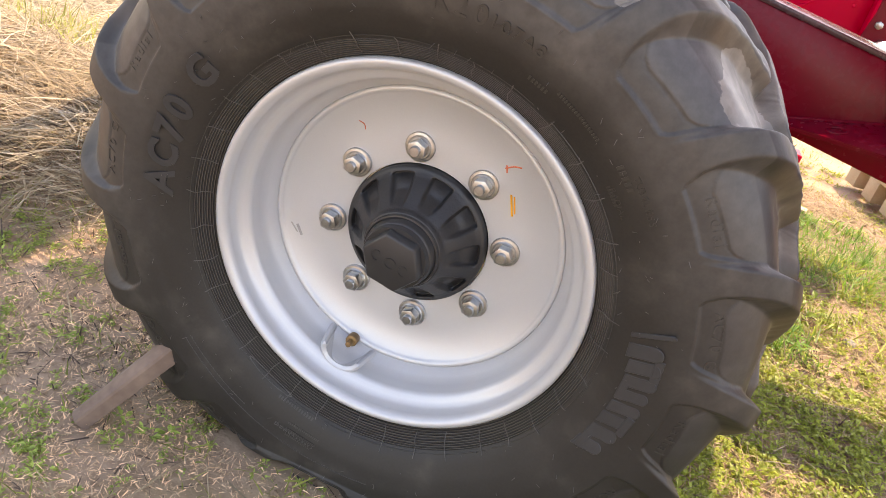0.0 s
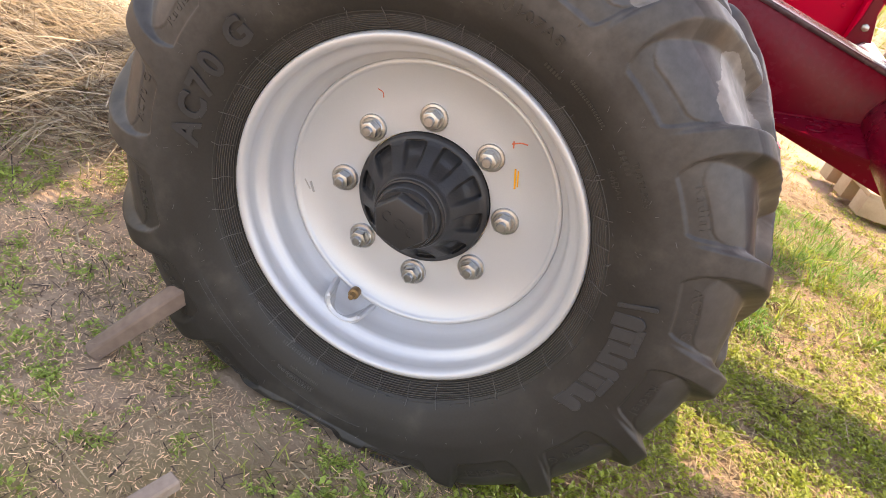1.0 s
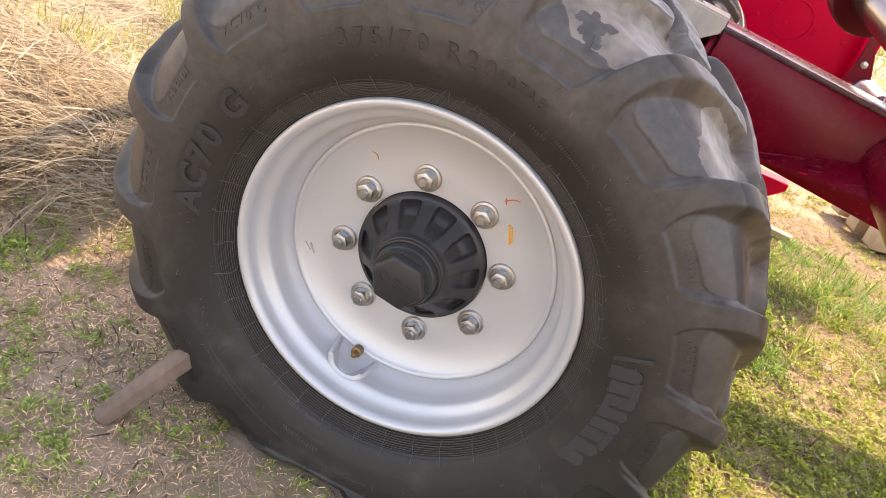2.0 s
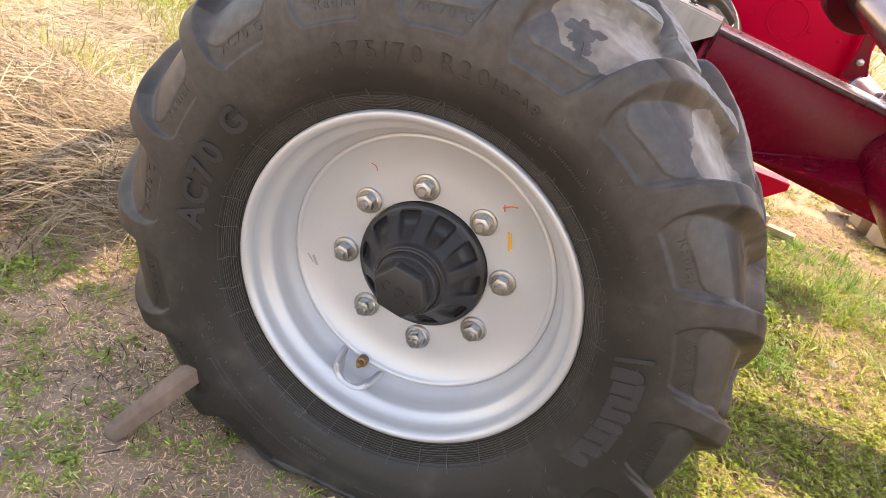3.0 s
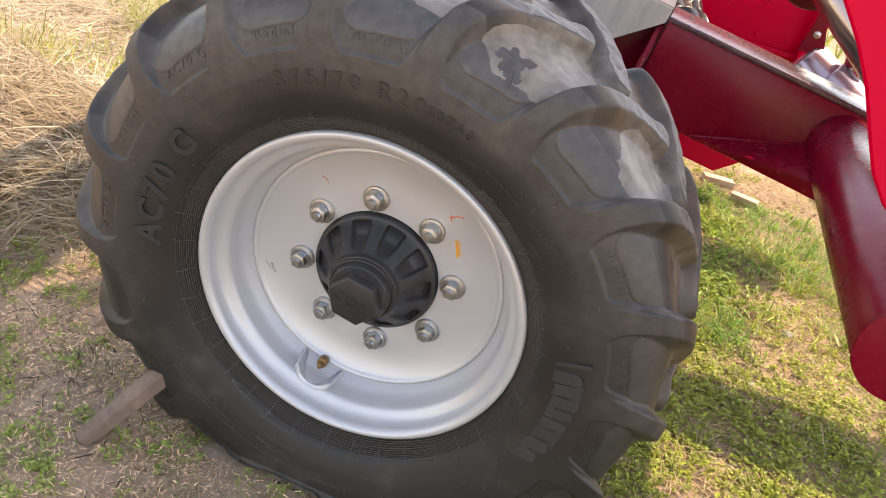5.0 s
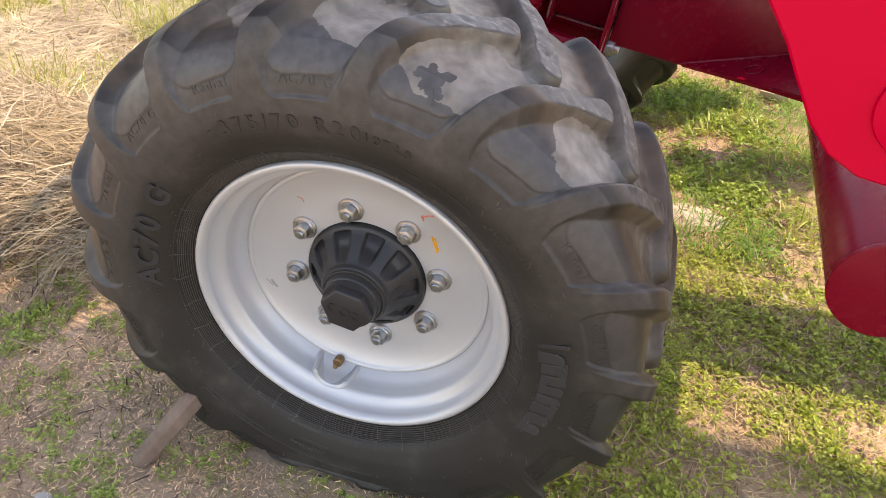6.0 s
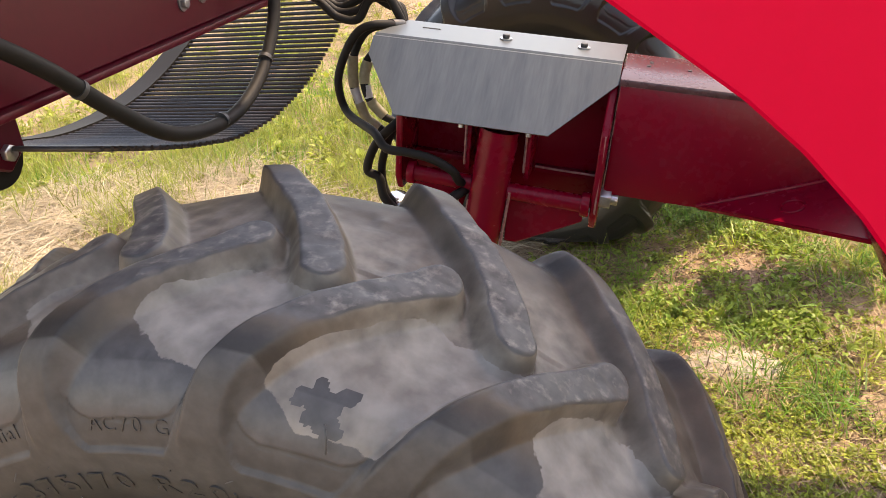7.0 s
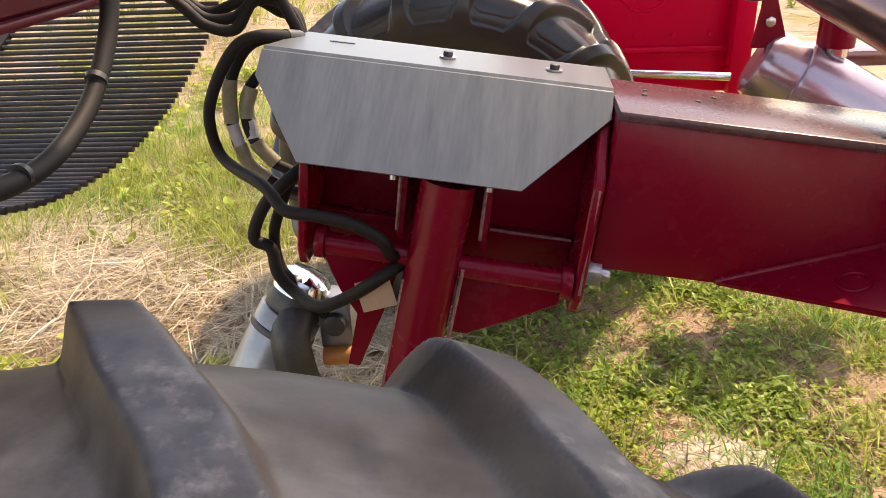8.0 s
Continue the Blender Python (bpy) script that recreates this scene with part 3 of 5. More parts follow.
def build_wheel(name, label, m, lettering=True):
    wheel = thing(name, label, "wheel", m, group="machine wheels")
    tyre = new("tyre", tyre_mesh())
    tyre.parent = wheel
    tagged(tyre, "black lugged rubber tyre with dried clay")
    # rim barrel: outer lip, ledges, well, inner lip
    prof = [(-0.076, 0.2800), (-0.083, 0.2820), (-0.0885, 0.2808), (-0.0905, 0.2775), (-0.0903, 0.2735), (-0.0880, 0.2700), (-0.0840, 0.2672), (-0.0800, 0.2655), (-0.0765, 0.2650), (-0.0735, 0.2648), (-0.0660, 0.2625), (-0.0610, 0.2600), (-0.0570, 0.2550), (-0.0535, 0.2495), (-0.0500, 0.2462), (-0.0450, 0.2447), (-0.0300, 0.2425), (-0.0210, 0.2400), (-0.0150, 0.2362), (-0.0070, 0.2310), (0.000, 0.2268), (0.006, 0.2240),
            (0.060, 0.2200), (0.150, 0.250), (0.166, 0.262), (0.172, 0.2815), (0.167, 0.283), (0.156, 0.258), (0.06, 0.2275), (0.006, 0.2300), (-0.010, 0.2400), (-0.022, 0.2445), (-0.046, 0.2490), (-0.052, 0.2560), (-0.058, 0.2640), (-0.070, 0.272)]
    part("rim", lathe(prof, 160, closed=True), SILVER, wheel, "silver painted steel rim", smooth=50)
    part("disc", lathe([(0.0010, 0.2272), (-0.0022, 0.2258), (-0.0038, 0.2235), (-0.0034, 0.2205), (-0.0008, 0.2178), (0.0030, 0.2150), (0.009, 0.16), (0.012, 0.1115), (0.014, 0.1105), (0.024, 0.1105), (0.024, 0.2255)], 160, closed=True), SILVER, wheel, "silver painted wheel disc", smooth=50)
    # hub: cast cone with ten broad webs and sunk pockets between them
    hub = part("hub", hub_mesh(), HUBBLACK, wheel, "black painted cast hub", smooth=None)
    cap = part("hub_cap", lathe([(-0.046, 0.0570), (-0.054, 0.0572), (-0.0565, 0.0560), (-0.0570, 0.0540), (-0.0560, 0.0528), (-0.0580, 0.0518), (-0.0665, 0.0512), (-0.0690, 0.0500), (-0.070, 0.0485), (-0.080, 0.0470), (-0.080, 0.0)], 64), CAPBLACK, wheel, "black hexagonal hub cap", smooth=35)
    hexbm = bmesh.new()
    bmesh.ops.create_cone(hexbm, cap_ends=True, segments=6, radius1=0.0485, radius2=0.0450, depth=0.030)
    bmesh.ops.bevel(hexbm, geom=hexbm.edges[:], offset=0.0035, segments=3, profile=0.5, affect="EDGES")
    hexbm.transform(Matrix.Translation((0, -0.081, 0)) @ Matrix.Rotation(radians(90), 4, "X") @ Matrix.Rotation(radians(8), 4, "Z"))
    part("hexagon", hexbm, CAPBLACK, cap, smooth=30)
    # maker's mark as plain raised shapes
    for dx, kind in ((-0.022, 0), (0.0, 1), (0.022, 0)):
        ring = lathe([(-0.0950, 0.0085), (-0.0972, 0.0085), (-0.0972, 0.0068), (-0.0950, 0.0068)], 24, closed=True)
        if not kind:
            bmesh.ops.delete(ring, geom=[v for v in ring.verts if v.co.x > 0.004], context="VERTS")
        ring.transform(Matrix.Rotation(radians(-24), 4, "Y").inverted() @ Matrix.Translation((dx, 0, 0)))
        part("mark", ring, CAPBLACK, cap)
    # eight studs, each with washer and nut
    for k in range(8):
        a = radians(90 - 45 * k)
        c = Vector((0.1375 * math.cos(a), 0.008, 0.1375 * math.sin(a)))
        y = Vector((0, 1, 0))
        washer = part("washer", lathe([(0.004, 0.0225), (-0.001, 0.0225), (-0.0022, 0.0215), (-0.0030, 0.0180), (-0.0045, 0.0165), (-0.0045, 0.009), (0.004, 0.009)], 32, closed=True), ZINC, wheel, "zinc plated cone washer")
        washer.location = c
        nut = bmesh.new()
        nut = cyl((0, -0.004, 0), (0, -0.0195, 0), 0.0148, 6, bevel=0.0011, bm=nut)
        nut.transform(Matrix.Rotation(radians(17 * k + 8), 4, "Y"))
        n_ob = part("nut", nut, ZINC, wheel, "zinc plated hexagon nut")
        n_ob.location = c
        st = lathe([(-0.018, 0.0080), (-0.0245, 0.0080), (-0.0260, 0.0068), (-0.0260, 0.0)], 20)
        part("stud", st, ZINC, n_ob)
    # valve in its pocket
    va = math.atan2(-0.199, -0.092)
    vc = Vector((0.222 * math.cos(va), -0.016, 0.222 * math.sin(va)))
    arc = []
    for k in range(13):
        g = math.pi * k / 12
        arc.append((0.038 * math.cos(g), 0.035 * math.sin(g)))
    inner = [(x * 0.74, z * 0.70) for x, z in arc[::-1]]
    pocket = prism(arc + inner, 0.058, "y", -0.040, bevel=0.004)
    for v in pocket.verts:          # the guard widens towards the rim
        if v.co.y > 0:
            v.co.x, v.co.z = v.co.x * 1.22, v.co.z * 1.22
    pocket.transform(Matrix.Translation((vc.x, vc.y, vc.z)) @ Matrix.Rotation(-(va - math.pi / 2), 4, "Y"))
    part("valve_guard", pocket, SILVER, wheel, "welded silver guard round the valve")
    v0 = vc + Vector((0, 0.012, 0))
    v1 = vc + Vector((0.002, -0.018, 0.004))
    valve = part("valve", cyl(v0, v0.lerp(v1, 0.55), 0.0095, 20, bevel=0.001), BRASS, wheel, "dull brass valve")
    part("valve_stem", cyl(v0.lerp(v1, 0.5), v1, 0.0048, 16, bevel=0.001), BRASS, valve)
    if lettering:
        arc_text("size_letter", "375/70 R20", 88, 0.360, 0.036, tyre, 0.0002, 0.0007, 1.0, single=True)
        arc_text("load_letter", "107A8", 65, 0.365, 0.022, tyre, 0.0004, 0.0008, 1.0, single=True)
        arc_text("type_letter", "AC70 G", 153, 0.334, 0.056, tyre, 0.0, 0.0012, 0.98, lean=0.15, bold=0.035, single=True, material=LETTERPALE)
        for k in (-8, -7, -6, -5, -4, -3, -2, -1, 2, 3, 4, 5, 6, 7, 8):          # the others are filled with dust
            arc_text("field_marking", ("AC70 G", "Radial")[k % 2], pocket_angle(k) - 1.0, 0.4285, 0.0200, tyre, -0.0038, 0.0005, 1.0, material=LETTER)
        # maker's name as plain slanted shapes
        for ang, w, hgt, lean, low in ((-1.2, 0.007, 0.058, -0.020, 0.336), (-5.0, 0.021, 0.048, -0.012, 0.336), (-8.6, 0.020, 0.043, -0.012, 0.342), (-12.2, 0.019, 0.043, -0.012, 0.344), (-15.8, 0.018, 0.040, -0.012, 0.345), (-19.4, 0.018, 0.040, -0.012, 0.345), (-23.2, 0.020, 0.040, -0.012, 0.344), (-27.6, 0.022, 0.038, -0.012, 0.344), (-32.2, 0.022, 0.036, -0.012, 0.343)):
            top = [(lean + 0.5 * w * math.cos(g), hgt - 0.5 * w + 0.5 * w * math.sin(g)) for g in [math.pi * q / 8 for q in range(9)]]
            bm = prism([(-w / 2, 0), (w / 2, 0)] + top, 0.0026, "z", -0.0012, bevel=0.0008)
            bm.transform(sidewall(ang, low, 0.0002))
            part("maker_mark", bm, LETTERPALE, tyre)
        for ang, w, hgt, low in ((-6.8, 0.034, 0.012, 0.372), (-14.0, 0.036, 0.011, 0.344), (-21.4, 0.034, 0.011, 0.372), (-30.0, 0.040, 0.012, 0.345)):
            bm = prism([(-w / 2, 0), (w / 2, 0), (w / 2, hgt), (-w / 2, hgt)], 0.0026, "z", -0.0012, bevel=0.0008)
            bm.transform(sidewall(ang, low, 0.0003))
            part("maker_mark", bm, LETTERPALE, tyre)
        # small print as bars
        for ang, rad, wid, hgt in ((57, 0.335, 0.030, 0.006), (50, 0.345, 0.040, 0.005), (44, 0.345, 0.034, 0.005), (33, 0.350, 0.036, 0.009), (30, 0.327, 0.030, 0.005), (-112, 0.338, 0.060, 0.004), (-112, 0.348, 0.056, 0.004), (-112, 0.357, 0.048, 0.004), (-117, 0.314, 0.075, 0.006), (-20, 0.312, 0.05, 0.004), (-86, 0.42, 0.035, 0.008)):
            bm = None
            for k in range(max(3, int(wid / (hgt * 0.8)))):
                x0 = -wid / 2 + k * hgt * 0.8
                bm = prism([(x0, 0), (x0 + hgt * 0.45, 0), (x0 + hgt * 0.45, hgt), (x0, hgt)], 0.0010, "z", 0, bevel=0.0, bm=bm)
            bm.transform(sidewall(ang, rad, 0.0002))
            tagged(part("small_print", bm, LETTER, tyre), kind="stuff")
        arc_text("warning_letter", "SAFETY WARNING", -113.5, 0.352, 0.0085, tyre, 0.0003, 0.0006, 0.95, material=HAIR)
        arc_text("type_marking", "TUBELESS", 28.0, 0.362, 0.0125, tyre, 0.0003, 0.0006, 0.95)
        arc_text("type_marking", "RADIAL", 28.5, 0.330, 0.0110, tyre, 0.0003, 0.0006, 1.0)
        # moulded frames and long thin ridges low on the wall
        for ang0, ang1, rad in ((-150, -92, 0.375), (-150, -128, 0.366), (-30, 50, 0.3115), (55, 150, 0.3115), (150, 325, 0.3115)):
            ridge = pipe([sidewall(ang0 + (ang1 - ang0) * k / 24, rad, 0.0002).translation for k in range(25)], 0.0007, 5, 2)
            part("moulded_ridge", ridge, LETTER, tyre)
        badge = pipe([sidewall(-128.5 + 8.5 * math.cos(g), 0.3085 + 0.0035 * math.sin(g), 0.0006).translation for g in [math.tau * k / 32 for k in range(33)]], 0.0008, 5, 2)
        part("moulded_badge", badge, HAIR, tyre)
        # short radial ridges across the bead rings
        bm = bmesh.new()
        rng = random.Random(8)
        for k in range(36):
            ang = 10 * k + rng.uniform(-1, 1)
            pts = [sidewall(ang + rng.uniform(-0.4, 0.4), rad, 0.0008).translation for rad in (0.288, 0.297, 0.306, 0.306 + rng.uniform(0.004, 0.014))]
            bm = pipe(pts, 0.0007, 5, 2, bm=bm)
        tagged(part("moulding_flash", bm, HAIR, tyre), kind="stuff")
        stalk = pipe([sidewall(60.7, 0.470, 0.003).translation, sidewall(60.1, 0.462, 0.004).translation, sidewall(59.7, 0.452, 0.003).translation], 0.0009, 6, 4)
        part("leaf_stalk", stalk, STEELDARK, tyre, "dry dark leaf stalk")
        # moulding hairs
        rng = random.Random(3)
        bm = bmesh.new()
        for k in range(190):
            rad = rng.choice((0.312, 0.318, 0.345, 0.352, 0.372, 0.395)) + rng.uniform(-0.004, 0.004)
            m = sidewall(rng.uniform(0, 360), rad, 0.0)
            ln = rng.uniform(0.004, 0.009)
            q = Vector((rng.uniform(-1, 1), rng.uniform(-1, 1), 0.6)).normalized() * ln
            b2 = cyl((0, 0, -0.001), q, 0.00042, 4)
            bm = join(bm, b2, m)
        tagged(part("moulding_hairs", bm, HAIR, tyre), kind="stuff")
        # chalk and crayon marks on the disc
        for pts, mt, rr in (([(0.138, 0.0, 0.090), (0.142, 0.0, 0.058)], ORANGE, 0.0016), ([(0.143, 0.0, 0.088), (0.1455, 0.0, 0.062)], ORANGE, 0.0013), ([(0.126, 0, 0.128), (0.139, 0, 0.133), (0.150, 0, 0.133)], REDMARK, 0.0012), ([(0.129, 0, 0.122), (0.128, 0, 0.133)], REDMARK, 0.0012),
                            ([(-0.094, 0, 0.162), (-0.086, 0, 0.158), (-0.084, 0, 0.150)], REDMARK, 0.0008), ([(-0.197, 0, -0.022), (-0.190, 0, -0.040)], GREYMARK, 0.0022), ([(-0.207, 0, -0.020), (-0.197, 0, -0.036)], GREYMARK, 0.0013)):
            bm = pipe([(p[0], 0.0085 - 0.09 * max(0, math.hypot(p[0], p[2]) - 0.16), p[2]) for p in pts], rr, 6, 3)
            part("scribble", bm, mt, wheel, "crayon mark")
    return wheel


wheel = build_wheel("machine_wheel", "silver steel wheel with black lugged tyre standing on soil", WHEEL_M)
far_m = Matrix.Translation((0.045, 1.95, 0.0)) @ Matrix.Rotation(-0.07, 4, "Z") @ WHEEL_M
far_wheel = thing("machine_wheel", "black lugged wheel behind the red axle beam", "wheel", far_m, group="machine wheels")
for o in wheel.children:
    if o.name.split(".")[0] in ("tyre", "rim", "disc", "hub"):
        me = o.data
        if o.name.split(".")[0] == "tyre":
            me = tyre_mesh(True, 72, 90)
            me.materials[0] = CLEANRUBBER
        c = new(o.name.split(".")[0], me)
        c.parent = far_wheel

# ---- ground ----
def bank(x, y):
    """Height share of the raked straw bank."""
    a = max(0.0, min(1.0, (-0.70 - x) / 0.35)) * max(0.0, min(1.0, (y - 0.22 + 0.25 * (x + 1)) / 0.25)) * max(0.0, min(1.0, (1.15 - y - 0.15 * (x + 1)) / 0.3))
    return a * a * (3 - 2 * a)


def ground_z(x, y):
    z = -0.012 + 0.012 * math.sin(x * 2.1 + 1) * math.cos(y * 1.7) - 0.006 * max(0.0, min(y, 3.0))
    if abs(x) > 6 or abs(y) > 12:
        return z
    z += 0.085 * bank(x, y)
    return z + 0.005 * noise.noise((x * 11, y * 11, 0)) + 0.014 * noise.noise((x * 2.5, y * 2.5, 3)) + 0.003 * noise.noise((x * 31, y * 31, 8))


def ground_sheet():
    # one sheet: fine near the wheel, stretched out to the horizon
    def spread(a, b, fine0, fine1, n, far):
        mid = np.linspace(fine0, fine1, n)
        lo = fine0 - np.geomspace(0.05, fine0 - a, far)[::-1]
        hi = fine1 + np.geomspace(0.05, b - fine1, far)
        return np.r_[lo, mid, hi]
    xs, ys = spread(-900, 900, -1.9, 2.2, 260, 22), spread(-900, 900, -1.2, 3.0, 260, 22)
    nx, ny = len(xs), len(ys)
    vs = [(x, y, ground_z(x, y)) for y in ys for x in xs]
    fs = [(j * nx + i, j * nx + i + 1, (j + 1) * nx + i + 1, (j + 1) * nx + i) for j in range(ny - 1) for i in range(nx - 1)]
    me = bpy.data.meshes.new("ground")
    me.from_pydata(vs, [], fs)
    me.polygons.foreach_set("use_smooth", np.ones(len(fs), bool))
    me.materials.append(SOIL)
    return tagged(new("ground", me), "dry brown soil with sparse weeds and straw", "ground", kind="structure")


ground_sheet()


def scatter(name, count, area, material, label, category, length, width, tilt, seed, keep=None, curl=0.3, clump=0.0, lift=0.03, comb=None):
    """Blades: tapered bent strips of two quads. tilt: range of the lean from upright, in degrees."""
    rng = np.random.default_rng(seed)
    x0, x1, y0, y1 = area
    x, y = rng.uniform(x0, x1, count), rng.uniform(y0, y1, count)
    if clump:
        k = max(1, int(count / clump))
        cx, cy = rng.uniform(x0, x1, k), rng.uniform(y0, y1, k)
        j = rng.integers(0, k, count)
        x, y = cx[j] + rng.normal(0, 0.018, count), cy[j] + rng.normal(0, 0.018, count)
    if keep is not None:
        ok = np.array([keep(a, b, c) for a, b, c in zip(x, y, rng.random(count))], bool)
        x, y = x[ok], y[ok]
    n = len(x)
    z = np.array([ground_z(a, b) for a, b in zip(x, y)])
    az = rng.uniform(0, math.tau, n) if comb is None else rng.normal(comb[0], comb[1], n)
    ti = np.radians(rng.uniform(tilt[0], tilt[1], n))
    ln, wd = rng.uniform(length[0], length[1], n), rng.uniform(width[0], width[1], n)
    d = np.stack([np.cos(az) * np.sin(ti), np.sin(az) * np.sin(ti), np.cos(ti)], -1)
    side = np.stack([-np.sin(az), np.cos(az), 0 * az], -1)
    tw = rng.uniform(-1, 1, n)[:, None]
    side = side + tw * np.stack([np.cos(az) * np.cos(ti), np.sin(az) * np.cos(ti), np.sin(ti)], -1) * 0.8
    base = np.stack([x, y, z - 0.002 + (np.sin(ti) > 0.9) * rng.uniform(0.002, lift, n)], -1)
    bend = np.stack([np.cos(az), np.sin(az), -0.6 + 0 * az], -1) * (curl * ln * rng.uniform(0.2, 1, n))[:, None]
    mid = base + d * (ln * 0.55)[:, None] + bend * 0.15
    tip = base + d * ln[:, None] + bend * 0.5
    tip[:, 2] = np.maximum(tip[:, 2], z + 0.003)
    s = side * wd[:, None] / 2
    V = np.stack([base - s, base + s, mid + s * 0.8, mid - s * 0.8, tip], 1).reshape(-1, 3)
    i = np.arange(n)[:, None] * 5
    q = (i + np.array([[0, 1, 2, 3]])).tolist()
    t = (i + np.array([[3, 2, 4]])).tolist()
    me = bpy.data.meshes.new(name)
    me.from_pydata(V.tolist(), [], q + t)
    me.materials.append(material)
    return tagged(new(name, me), label, category, kind="stuff")


def under_wheel(x, y):
    return (abs(x + 0.02) < 0.20 and -0.11 < y < 0.2) or (abs(x - 0.05) < 0.33 and 2.05 < y < 2.38)


def patch(x, y, s=1.0, o=0.0):
    return noise.noise((x * s + o, y * s - o, o))


def weeds(name, count, area, seed, keep, size, label, material, clump=6):
    """Low plants: rosettes of folded pointed leaves, several rosettes to a patch."""
    rng = np.random.default_rng(seed)
    x0, x1, y0, y1 = area
    k = max(1, count // clump)
    cx, cy = rng.uniform(x0, x1, k), rng.uniform(y0, y1, k)
    ok = np.array([keep(a, b, c) for a, b, c in zip(cx, cy, rng.random(k))], bool)
    cx, cy = cx[ok], cy[ok]
    j = rng.integers(0, len(cx), int(count * ok.mean()))
    px, py = cx[j] + rng.normal(0, size[1] * 1.3, len(j)), cy[j] + rng.normal(0, size[1] * 1.3, len(j))
    ok = np.array([clear(a, b) for a, b in zip(px, py)], bool)
    px, py = px[ok], py[ok]
    pz = np.array([ground_z(a, b) for a, b in zip(px, py)])
    sc = rng.uniform(size[0], size[1], len(px))
    leaves = rng.integers(5, 12, len(px))
    w = np.repeat(np.arange(len(px)), leaves)
    n = len(w)
    a, el, L = rng.uniform(0, math.tau, n), rng.uniform(0.1, 1.15, n), sc[w] * rng.uniform(0.55, 1.15, n)
    W = L * rng.uniform(0.17, 0.30, n)
    st = sc[w] * rng.uniform(0.05, 0.75, n)
    out = np.stack([np.cos(a), np.sin(a), 0 * a], -1)
    up = np.array([0, 0, 1.0])
    base = np.stack([px[w], py[w], pz[w] + 0.002 + rng.uniform(0, 0.5, n) * sc[w]], -1) + out * (st * np.cos(el))[:, None] + up * (st * np.sin(el))[:, None]
    el2 = el * rng.uniform(0.2, 1.0, n)
    u = out * np.cos(el2)[:, None] + up * np.sin(el2)[:, None]
    v = np.stack([-np.sin(a), np.cos(a), rng.uniform(-0.5, 0.5, n)], -1)
    nn = np.cross(u, v)
    L, W = L[:, None], W[:, None]
    droop = -up * L * rng.uniform(0.0, 0.35, n)[:, None]
    V = np.stack([base, base + u * L * 0.45 + v * W + nn * W * 0.45, base + u * L * 0.45, base + u * L * 0.45 - v * W + nn * W * 0.45,
                  base + u * L * 0.75 + v * W * 0.75 + nn * W * 0.3 + droop * 0.5, base + u * L * 0.75 + droop * 0.5, base + u * L * 0.75 - v * W * 0.75 + nn * W * 0.3 + droop * 0.5, base + u * L + droop], 1).reshape(-1, 3)
    i = np.arange(n)[:, None] * 8
    F = []
    for f in ((0, 2, 1), (0, 3, 2), (1, 2, 5, 4), (2, 3, 6, 5), (4, 5, 7), (5, 6, 7)):
        F += (i + np.array([f])).tolist()
    me = bpy.data.meshes.new(name)
    me.from_pydata(V.tolist(), [], F)
    me.materials.append(material)
    return tagged(new(name, me), label, "weeds", kind="stuff")


def clear(x, y):
    return not under_wheel(x, y)


scatter("straw_bank", 17000, (-2.6, -0.66, 0.12, 1.35), STRAW, "pale dry straw raked into a bank", "straw", (0.05, 0.24), (0.0014, 0.0040), (52, 104), 11, lambda x, y, c: c < 0.12 + 1.1 * bank(x, y), 0.75, lift=0.06, comb=(3.9, 1.1))
scatter("bleached_bank", 12000, (-2.6, -0.66, 0.15, 1.30), PALESTRAW, "bleached curled straw on the bank", "straw", (0.05, 0.20), (0.0014, 0.0036), (50, 100), 81, lambda x, y, c: bank(x, y) > 0.15 and c < 0.35 + 1.5 * patch(x, y, 3.2, 83), 0.9, lift=0.075, comb=(3.5, 0.9))
scatter("bank_litter", 48000, (-2.4, 0.25, 0.5, 3.4), STRAW, "short broken straw and dead grass over the soil", "straw", (0.02, 0.12), (0.0012, 0.0032), (45, 95), 27, lambda x, y, c: clear(x, y) and c < 0.62 + 0.8 * patch(x, y, 1.7, 6), 0.5, lift=0.03)
# dark blades put shade between the bank's stalks into the colour
scatter("bank_shadow_litter", 8000, (-2.5, -0.68, 0.15, 1.3), DARKLITTER, "dark straw painting shade between the bank's stalks", "straw", (0.03, 0.14), (0.0016, 0.0036), (60, 100), 71, lambda x, y, c: c < 0.5 + 1.2 * patch(x, y, 3.0, 72), 0.4, lift=0.045)
scatter("straw_litter", 26000, (-4.5, 0.3, 0.9, 7.0), STRAW, "loose pale straw lying over the stubble", "straw", (0.06, 0.26), (0.0018, 0.0042), (60, 92), 21, lambda x, y, c: c < 0.42 + 1.1 * patch(x, y, 1.1, 5), 0.35, lift=0.05)
scatter("tall_grass", 54000, (-5.5, 0.4, 0.6, 9.5), GRASS, "yellowing grass growing through the straw", "grass", (0.06, 0.24), (0.002, 0.0048), (4, 62), 12, lambda x, y, c: bank(x, y) < 0.45 and c < (0.55 if y > 2.3 else 0.30) + 1.2 * patch(x, y, 0.8, 2), 0.6, clump=16)
scatter("bank_grass", 46000, (-3.2, -0.2, 1.15, 3.6), GRASS, "green and yellow grass behind the straw bank", "grass", (0.05, 0.20), (0.0022, 0.0050), (5, 65), 52, lambda x, y, c: c < (0.36 if y > 2.3 else 0.16) + 1.7 * patch(x, y, 1.5, 31), 0.7, clump=14)
scatter("fine_litter", 230000, (-1.5, 0.4, -0.95, 0.60), LITTER, "fine brown dead plant litter in front of the wheel", "plant litter", (0.003, 0.015), (0.0008, 0.0022), (30, 95), 33, lambda x, y, c: clear(x, y) and c < 0.62 + 1.1 * patch(x, y, 2.6, 4), 0.6, lift=0.016)
